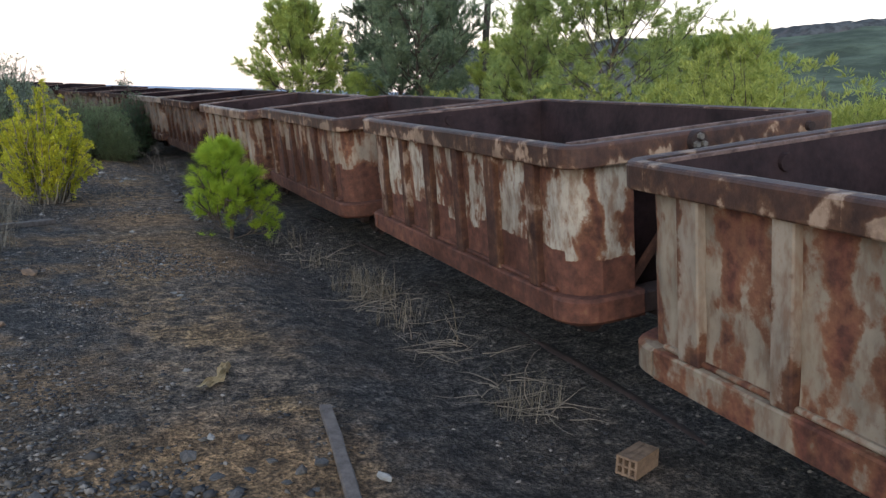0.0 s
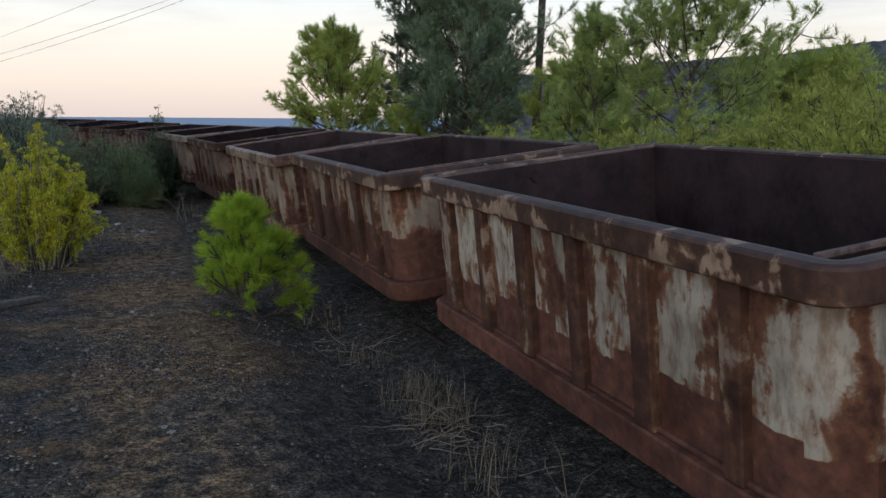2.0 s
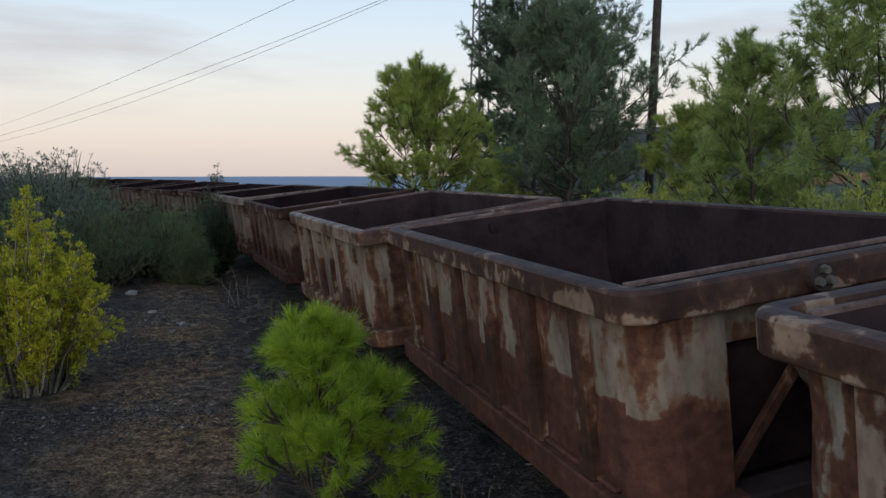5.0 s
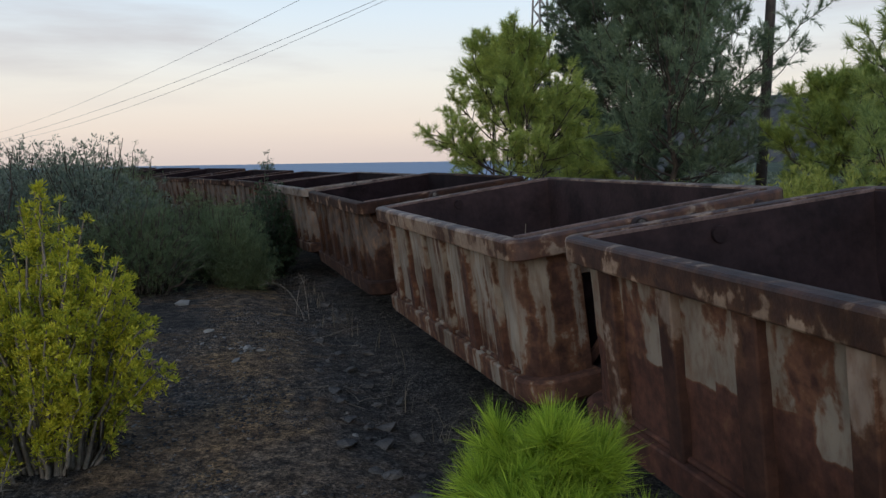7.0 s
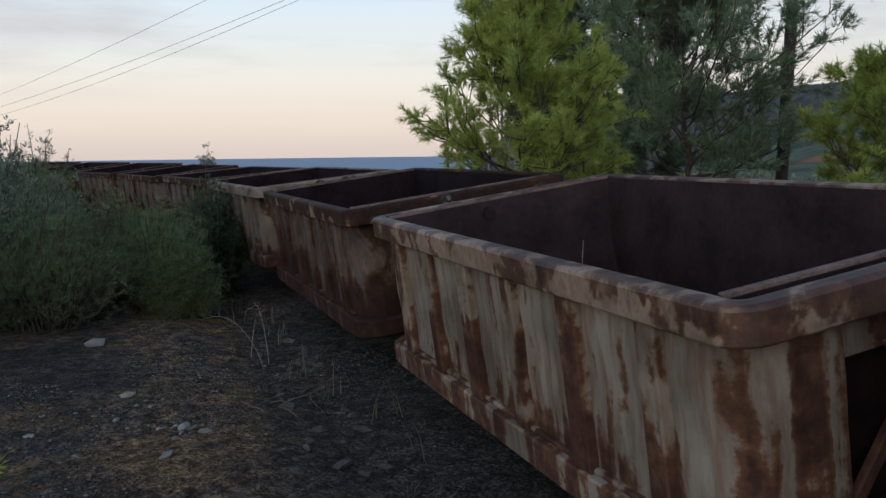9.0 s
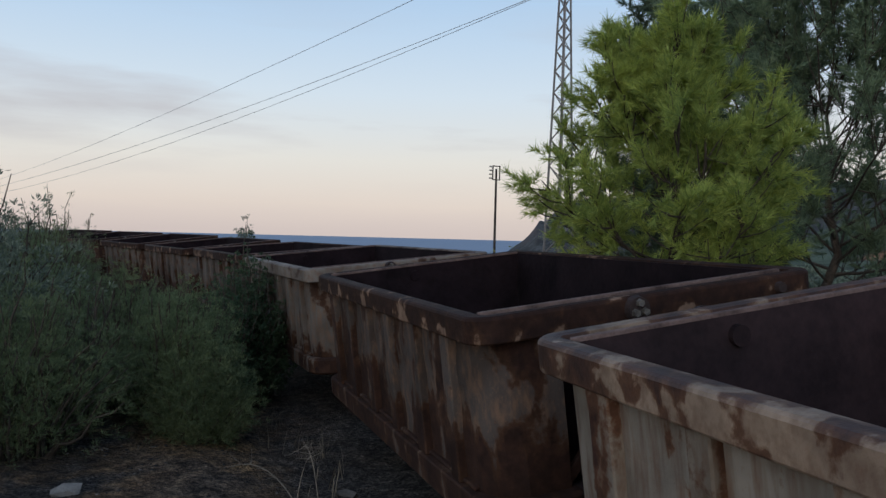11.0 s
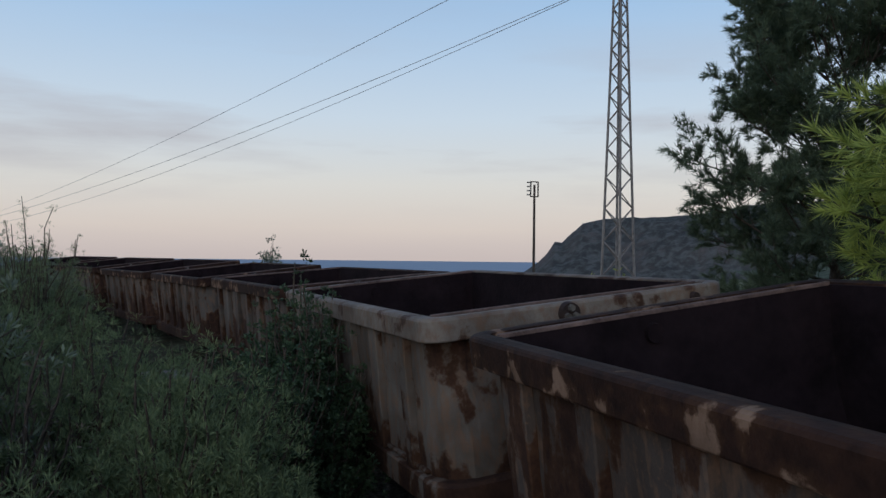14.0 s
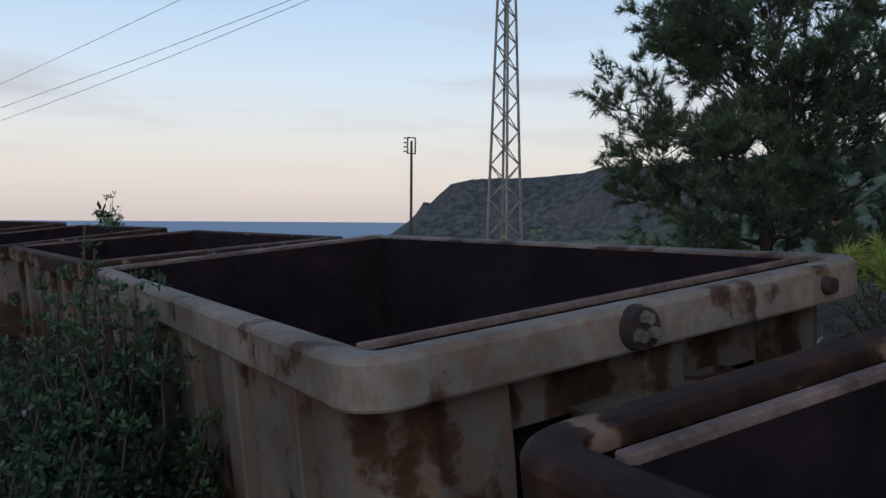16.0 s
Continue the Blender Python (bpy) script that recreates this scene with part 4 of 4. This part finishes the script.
build_shrub("lentisk_bush", 0.62, 18.95, 0.42, 1.15, 82, LENTISK_LEAF, "dark small-leaved bush against the wagon side", 60, 22, 12, (0.026, 0.0125), "leaf", 0.06, 0.8, BARK, 8)


def grass(name, places, seed, label, tall=(0.15, 0.4), width=0.006, droop=0.5):
    """Dry grass: curved blades of three pieces, many to a tuft."""
    rng = np.random.default_rng(seed)
    V, F, n = [], [], 0
    for x, y, r, count in places:
        for _ in range(count):
            a, q = rng.uniform(0, 6.28), r * math.sqrt(rng.uniform(0, 1))
            px, py = x + q * math.cos(a), y + q * math.sin(a)
            h, b = rng.uniform(*tall), rng.uniform(0, 6.28)
            out = np.array([math.cos(b), math.sin(b), 0]) * h * rng.uniform(0.1, droop)
            side = np.array([-math.sin(b), math.cos(b), 0]) * width
            p0 = np.array([px, py, float(ground_height(px, py)) - 0.01])
            p1, p2 = p0 + out * 0.35 + np.array([0, 0, h * 0.6]), p0 + out + np.array([0, 0, h * rng.uniform(0.7, 1.0)])
            V += [p0 - side, p0 + side, p1 + side * 0.7, p1 - side * 0.7, p2 + side * 0.15, p2 - side * 0.15]
            F += [(n, n + 1, n + 2, n + 3), (n + 3, n + 2, n + 4, n + 5)]
            n += 6
    return mesh_np(name, V, F, STRAW)


for k, (x, y, r, c) in enumerate([(2.05, 6.45, 0.24, 220), (2.1, 6.05, 0.22, 180), (2.08, 3.5, 0.2, 110), (2.0, 5.3, 0.22, 80), (1.95, 7.3, 0.2, 60), (1.75, 9.6, 0.2, 60), (-0.85, 10.4, 0.3, 120), (-1.0, 9.2, 0.35, 120), (-0.9, 8.0, 0.25, 60), (0.95, 18.2, 0.2, 70), (-1.4, 7.2, 0.3, 90), (1.3, 17.3, 0.15, 40)]):
    tagged(grass("grass_tuft", [(x, y, r, c)], 90 + k, "", (0.05, 0.26 if k not in (6, 7, 8, 10) else 0.34), 0.002, 1.2), "tuft of dry pale grass", "grass", "dry grass tufts")
rng_g = np.random.default_rng(7)
field = [(float(np.interp(yy, TRACK_Y, TRACK_X)) + rng_g.uniform(1.3, 9), yy, 0.5, 30) for yy in rng_g.uniform(0, 26, 220)]
field += [(float(np.interp(yy, TRACK_Y, TRACK_X)) - rng_g.uniform(0.75, 1.1), yy, 0.18, 5) for yy in rng_g.uniform(1, 20, 26)]
field += [(rng_g.uniform(-6, -1.25), yy, 0.4, 30) for yy in rng_g.uniform(4, 16, 120)]
field += [(rng_g.uniform(-1.7, -0.95), yy, 0.25, 60) for yy in rng_g.uniform(5.5, 11, 40)]
tagged(grass("dry_grass", field, 8, "", (0.06, 0.34), 0.004, 1.1), "thin dry grass scattered over rough ground", "grass", kind="stuff")


def dead_twigs(x, y, spread, count, seed, label):
    rng = np.random.default_rng(seed)
    paths = []
    for _ in range(count):
        a = np.array([x + rng.normal() * spread * 0.4, y + rng.normal() * spread * 0.6, 0])
        a[2] = float(ground_height(a[0], a[1])) + 0.01
        d = (rng.normal(), rng.normal(), rng.uniform(0.05, 0.6))
        pts, _ = curve(a, np.array(d) / np.linalg.norm(d), rng.uniform(0.12, 0.5), -0.9, 6, rng, 0.16)
        pts[:, 2] = np.maximum(pts[:, 2], ground_height(pts[:, 0], pts[:, 1]) + 0.006)
        paths.append((pts, np.linspace(0.004, 0.0012, 7)))
    v, f = tubes(paths, 4)
    tagged(mesh_np("twig_litter", v, f, TWIG), label, "dead twigs", kind="stuff")


for k, (x, y, s, c) in enumerate([(2.05, 5.9, 0.45, 44), (2.05, 4.6, 0.4, 24), (2.1, 3.6, 0.35, 22), (1.85, 7.6, 0.35, 12), (-0.75, 10.9, 0.3, 14), (1.35, 14.6, 0.4, 10), (1.2, 12.4, 0.4, 8)]):
    dead_twigs(x, y, s, c, 110 + k, "tangle of pale dead twigs on the ground")


def build_far_scrub():
    """Low scrub on the rough land beyond the wagons, far off."""
    rng = np.random.default_rng(44)
    P, D = [], []
    for _ in range(620):
        az, r = rng.uniform(radians(22), radians(75)), 34 + 110 * rng.uniform(0, 1) ** 1.3
        x, y = 1 + r * math.sin(az), 6 + r * math.cos(az)
        size = rng.uniform(0.2, 0.65)
        z = float(ground_height(x, y))
        for _ in range(34):
            v = rng.normal(size=3)
            v /= np.linalg.norm(v)
            P.append((x + v[0] * size, y + v[1] * size, z + abs(v[2]) * size * 0.75))
            D.append((v[0] * 0.5, v[1] * 0.5, 0.8))
    v, f = blades(np.array(P), np.array(D), 0.22, 0.09, 5, 0.7, rng, "leaf")
    tagged(mesh_np("far_scrub", v, f, SCRUB_LEAF), "low grey-green scrub on the far slopes", "scrub", kind="stuff")


build_far_scrub()


# ---- poles, mast and wires ----
def build_mast(x, y):
    z0 = float(ground_height(x, y)) - 0.3
    m = empty("lattice_mast", pose(x, y, z0, 0, 0, 24), "tapering galvanised steel lattice power mast", "power pylon")
    H, w0, w1 = 13.2, 0.40, 0.08
    def half(h):
        return w0 + (w1 - w0) * min(1.0, h / 12.6)
    corners = [(-1, -1), (1, -1), (1, 1), (-1, 1)]
    for sx, sy in corners:
        bm = bmesh.new()
        a, b = (sx * half(0), sy * half(0), 0), (sx * half(H), sy * half(H), H)
        add_rod(bm, a, b, 0.045, 4, 0.035)
        part("leg", bm, GALV, m)
    steps = [0.0]
    while steps[-1] < H - 0.5:
        steps.append(steps[-1] + 1.25 * half(steps[-1]) + 0.12)
    for f in range(4):
        (ax, ay), (bx, by) = corners[f], corners[(f + 1) % 4]
        for k, (h0, h1) in enumerate(zip(steps, steps[1:])):
            p, q = ((ax, ay), (bx, by)) if (k + f) % 2 else ((bx, by), (ax, ay))
            part("lattice_bar", rod((p[0] * half(h0), p[1] * half(h0), h0), (q[0] * half(h1), q[1] * half(h1), h1), 0.024, 4), GALV, m)
    for sx, h in ((-1.75, 12.35), (1.0, 11.75), (1.8, 12.15)):
        arm = part("cross_arm", rod((0, 0, h), (sx, -0.4 * sx, h), 0.05, 4, 0.03), GALV, m)
        part("insulator", rod((sx, -0.4 * sx, h), (sx, -0.4 * sx, h - 0.45), 0.05, 8, 0.06), POLE, arm)
    return m


build_mast(12.54, 38.31)


def build_cable(a, b, sag, r):
    s = np.linspace(0, 1, 41)[:, None]
    pts = np.array(a) * (1 - s) + np.array(b) * s
    pts[:, 2] -= (4 * sag * s * (1 - s))[:, 0]
    v, f = tubes([(pts, np.full(41, r))], 5)
    tagged(mesh_np("power_cable", v, f, WIRE), "thin power cable hanging from the mast", "cable", "power cables")


for (ax, az), (bx, by, bz), sag in (((10.8, 11.9), (-53.6, 184.8, 6.6), 1.8), ((13.55, 11.3), (-70.5, 174.4, 4.3), 4.0), ((14.3, 11.7), (-62.2, 178.8, 6.4), 4.4)):
    build_cable((ax, 38.3, az), (bx, by, bz), sag, 0.013)


def build_sea_pole(x, y):
    z0 = float(ground_height(x, y)) - 0.3
    m = empty("line_pole", pose(x, y, z0, 0, 0, 12), "slim pole with a square frame and insulators on top", "utility pole")
    H = 5.15 - z0
    part("post", rod((0, 0, 0), (0, 0, H), 0.075, 10, 0.055), POLE, m)
    bm = bmesh.new()
    for sx in (-0.21, 0.21):
        add_box(bm, (sx, 0, H - 0.22), (0.05, 0.05, 0.75), 0)
    for h in (-0.58, 0.14):
        add_box(bm, (0, 0, H + h), (0.47, 0.05, 0.05), 0)
    part("frame", bm, POLE, m)
    for k in range(4):
        part("insulator", rod((-0.21, 0, H - 0.5 + 0.2 * k), (-0.42, 0, H - 0.5 + 0.2 * k), 0.035, 8), PALE_ROCK, m)


build_sea_pole(14.55, 51.07)


def build_wood_pole(x, y):
    z0 = float(ground_height(x, y)) - 0.1
    m = empty("wooden_pole", pose(x, y, z0, 0, 1.6, 0), "dark leaning wooden telegraph pole", "utility pole")
    part("post", rod((0, 0, 0), (0, 0, 8.2), 0.10, 12, 0.075), POLE, m)
    part("cap", rod((0, 0, 8.18), (0, 0, 8.26), 0.085, 12, 0.04), POLE, m)


build_wood_pole(9.65, 19.55)


# ---- loose things on the ground ----
def build_hollow_brick():
    m = empty("hollow_brick", pose(2.18, 2.7, float(ground_height(2.18, 2.7)) + 0.004, 0, 0, -66), "hollow clay brick with six holes", "brick")
    bm = bmesh.new()
    W, Hh, L = 0.105, 0.09, 0.2
    for k in range(4):
        add_box(bm, (-W / 2 + 0.006 + k * (W - 0.012) / 3, 0, Hh / 2), (0.012, L, Hh), 0.001)
    for k in range(3):
        add_box(bm, (0, 0, 0.006 + k * (Hh - 0.012) / 2), (W - 0.004, L - 0.004, 0.012), 0.001)
    part("brick_body", bm, CLAY, m)


build_hollow_brick()


def build_plank(a, b, w, th, label):
    a, b = Vector((*a, float(ground_height(*a)))), Vector((*b, float(ground_height(*b))))
    d = b - a
    turn = d.to_track_quat("Y", "Z").to_matrix()
    bm = bmesh.new()
    add_box(bm, (0, 0, 0), (w, d.length, th), 0.004)
    bmesh.ops.subdivide_edges(bm, edges=[e for e in bm.edges if e.calc_length() > 0.5], cuts=6)
    rng = random.Random(3)
    for v in bm.verts:
        v.co.x += rng.uniform(-0.003, 0.003)
        v.co.z += rng.uniform(-0.002, 0.002)
    bmesh.ops.transform(bm, matrix=Matrix.Translation((a + b) / 2 + Vector((0, 0, th * 0.5 + 0.004))) @ turn.to_4x4(), verts=bm.verts)
    tagged(part("plank", bm, TIMBER), label, "plank")


build_plank((0.99, 3.62), (0.80, 2.35), 0.058, 0.03, "weathered grey plank lying on the gravel")
build_plank((-0.95, 9.0), (-0.42, 9.55), 0.09, 0.05, "old grey board at the path's edge")


def build_rag():
    bm = bmesh.new()
    rng = random.Random(8)
    n = 11
    rows = []
    for i in range(n):
        u = i / (n - 1)
        cx, cy = 0.46 + 0.2 * u + 0.03 * math.sin(5 * u), 4.02 + 0.34 * u
        w = 0.028 * (1 - 0.5 * u) + 0.01 + 0.008 * math.sin(9 * u)
        rows.append([])
        for j in range(5):
            s = (j / 4 - 0.5) * 2 * w
            x, y = cx + s * 0.9 + rng.uniform(-0.008, 0.008), cy - s * 0.35 + rng.uniform(-0.008, 0.008)
            rows[-1].append(bm.verts.new((x, y, float(ground_height(x, y)) + 0.012 + rng.uniform(0, 0.035))))
    for a, b in zip(rows, rows[1:]):
        for i in range(4):
            bm.faces.new((a[i], a[i + 1], b[i + 1], b[i]))
    out = bmesh.ops.solidify(bm, geom=list(bm.faces), thickness=0.006)
    tagged(part("rag", bm, RAG), "crumpled faded yellow rag on the ground", "rag")


build_rag()


def stone_mesh(rng, r):
    bm = bmesh.new()
    bmesh.ops.create_icosphere(bm, subdivisions=1, radius=1.0)
    sx, sy, sz = r * rng.uniform(0.7, 1.4), r * rng.uniform(0.5, 1.0), r * rng.uniform(0.25, 0.55)
    for v in bm.verts:
        k = rng.uniform(0.55, 1.15)
        v.co = Vector((v.co.x * sx * k, v.co.y * sy * k, v.co.z * sz * k))
    return bm


def build_rocks():
    rng = random.Random(12)
    spots = [(-0.23, 16.4, 0.09, 1), (0.5, 13.9, 0.06, 1), (0.62, 13.8, 0.05, 1), (0.15, 14.6, 0.05, 1), (0.72, 3.0, 0.05, 0), (0.82, 3.05, 0.045, 0), (0.42, 3.45, 0.04, 1),
             (0.56, 3.4, 0.04, 0), (0.3, 3.3, 0.05, 0), (-0.6, 5.5, 0.07, 2), (-0.5, 6.9, 0.09, 2), (0.75, 10.5, 0.06, 0), (1.25, 10.9, 0.08, 0), (1.3, 11.4, 0.1, 0), (1.15, 11.9, 0.06, 0), (1.4, 12.3, 0.07, 0)]
    spots += [(rng.uniform(-1.6, 1.7), rng.uniform(1.8, 14), rng.uniform(0.02, 0.045), rng.choice((0, 0, 0, 0, 0, 1))) for _ in range(90)]
    spots += [(rng.uniform(-0.6, 0.75), rng.uniform(2.5, 3.2), rng.uniform(0.02, 0.05), 0) for _ in range(45)]
    spots += [(rng.uniform(1.0, 1.6), rng.uniform(9.5, 16.5), rng.uniform(0.025, 0.085), 0) for _ in range(75)]
    spots += [(rng.gauss(cx, 0.09), rng.gauss(cy, 0.09), rng.uniform(0.012, 0.035), 1) for cx, cy, n in ((0.49, 13.86, 12), (0.16, 14.35, 6), (0.55, 6.15, 5)) for _ in range(n)]
    for x, y, r, k in spots:
        ob = part("stone", stone_mesh(rng, r), (ROCK, PALE_ROCK, CLAY)[k])
        ob.matrix_world = pose(x, y, float(ground_height(x, y)) + r * 0.12, rng.uniform(-15, 15), rng.uniform(-15, 15), rng.uniform(0, 360))
        tagged(ob, ("dark slag stone on the ground", "pale limestone lump on the ground", "reddish clay lump on the ground")[k], "stone", "loose stones")


build_rocks()


def build_gravel():
    """Thousands of small chips over the trodden ground, too many to count."""
    rng = np.random.default_rng(21)
    n, heap = 140000, 900
    x, y = rng.normal(0.35, 1.1, n), rng.uniform(0, 1, n) ** 1.3 * 16.0 + 1.5
    dense = lumps(x * 3.1, y * 3.1, 31) + 0.6 * lumps(x * 9, y * 9, 32)
    keep = dense + rng.normal(size=n) * 0.25 > 0.35
    x, y = x[keep], y[keep]
    n = len(x)
    x, y = np.r_[x, rng.normal(-0.25, 0.3, heap)], np.r_[y, rng.normal(2.75, 0.22, heap)]
    r = np.r_[0.004 + 0.015 * rng.uniform(0, 1, n) ** 3.2, rng.uniform(0.01, 0.032, heap)]
    n += heap
    base = np.array([(1, 0, 0), (-1, 0, 0), (0, 1, 0), (0, -1, 0), (0.3, 0.2, 0.5), (0, 0, -0.5)], float)
    faces = np.array([(0, 2, 4), (2, 1, 4), (1, 3, 4), (3, 0, 4), (2, 0, 5), (1, 2, 5), (3, 1, 5), (0, 3, 5)])
    a = rng.uniform(0, 6.28, n)
    B = base[None] * rng.uniform(0.35, 1.55, (n, 6, 3)) * r[:, None, None]
    V = np.stack([B[..., 0] * np.cos(a)[:, None] - B[..., 1] * np.sin(a)[:, None] + x[:, None],
                  B[..., 0] * np.sin(a)[:, None] + B[..., 1] * np.cos(a)[:, None] + y[:, None],
                  B[..., 2] + (ground_height(x, y) + r * 0.2)[:, None]], -1).reshape(-1, 3)
    F = (faces[None] + 6 * np.arange(n)[:, None, None]).reshape(-1, 3)
    m, nt, b = material("slag_chips", 0.95, 0, 0.2)
    geo = nt.nodes.new("ShaderNodeNewGeometry")
    nt.links.new(ramp_of(nt, geo.outputs["Random Per Island"], [(0.0, (0.025, 0.025, 0.028)), (0.5, (0.06, 0.055, 0.052)), (0.8, (0.11, 0.095, 0.08)), (1.0, (0.24, 0.21, 0.185))]), b.inputs["Base Color"])
    tagged(mesh_np("gravel", V, F, m), "loose slag chips scattered over the path", "gravel", kind="stuff")


build_gravel()


# a dry stalk standing in one tub, and a bush top showing over the far rims
tagged(part("dry_stalk", rod((2.98, 13.62, 0.52), (3.02, 13.66, 1.06), 0.006, 6, 0.003), TWIG), "pale dry stalk standing in a wagon tub", "stalk")
build_shrub("small_bush", 1.2, 32.4, 0.45, 1.75, 95, SCRUB_LEAF, "small bush showing above the far wagons", 30, 14, 9, (0.06, 0.025), "leaf", 0.1, 0.8, BARK, 6)


def build_slab(x, y, size, turn, label):
    bm = bmesh.new()
    add_box(bm, (0, 0, 0), size, 0.012)
    rng = random.Random(int(x * 100))
    for v in bm.verts:
        v.co += Vector((rng.uniform(-0.015, 0.015), rng.uniform(-0.015, 0.015), rng.uniform(-0.006, 0.006)))
    ob = tagged(part("concrete_slab", bm, PALE_ROCK), label, "slab", "slabs by the bushes")
    ob.matrix_world = pose(x, y, float(ground_height(x, y)) + size[2] * 0.45, 3, -2, turn)


build_slab(-0.28, 24.2, (0.95, 0.5, 0.24), 8, "broken pale concrete slab lying behind the bush")
build_slab(0.1, 23.5, (0.7, 0.3, 0.14), -10, "broken pale concrete slab lying behind the bush")


def build_rubble():
    """Broken clay bricks and a top slab on the larger piece of concrete."""
    rng = random.Random(31)
    for k in range(9):
        x, y = -0.05 + rng.uniform(-0.4, 0.4), 23.25 + rng.uniform(-0.12, 0.2)
        bm = box((0, 0, 0), (rng.uniform(0.14, 0.24), 0.11, 0.06), 0.006)
        for v in bm.verts:
            v.co += Vector((rng.uniform(-0.008, 0.008), rng.uniform(-0.008, 0.008), rng.uniform(-0.005, 0.005)))
        ob = tagged(part("broken_brick", bm, CLAY), "broken reddish clay brick among slabs", "brick", "rubble by the bushes")
        ob.matrix_world = pose(x, y, float(ground_height(x, y)) + 0.028, rng.uniform(-6, 6), rng.uniform(-6, 6), rng.uniform(0, 180))


build_rubble()


def build_dead_weed(x, y, dx, dy, h, seed):
    """A single dead stem with a tuft of seed heads, bent over the path."""
    rng = np.random.default_rng(seed)
    s = np.linspace(0, 1, 12)
    pts = np.stack([x + dx * s ** 1.3, y + dy * s ** 1.3, float(ground_height(x, y)) - 0.01 + h * np.sin(s * 1.9) / np.sin(1.57)], 1)
    paths = [(pts, np.linspace(0.005, 0.002, 12))]
    for k in range(9):
        a = pts[rng.integers(6, 12)]
        tw, _ = curve(a, rng.normal(size=3) * 0.5 + np.array([dx, dy, 0.3]), rng.uniform(0.04, 0.11), 0.3, 4, rng, 0.15)
        paths.append((tw, np.linspace(0.002, 0.001, 5)))
    v, f = tubes(paths, 4)
    tagged(mesh_np("dead_weed", v, f, TWIG), "pale dead weed bent over the path", "weed", "dead weeds")


for k, (x, y, dx, dy, h) in enumerate([(1.12, 15.55, -0.42, 0.25, 0.42), (1.18, 15.7, -0.10, 0.2, 0.5), (1.05, 15.9, 0.12, 0.1, 0.38), (1.95, 4.9, -0.2, -0.35, 0.2)]):
    build_dead_weed(x, y, dx, dy, h, 200 + k)
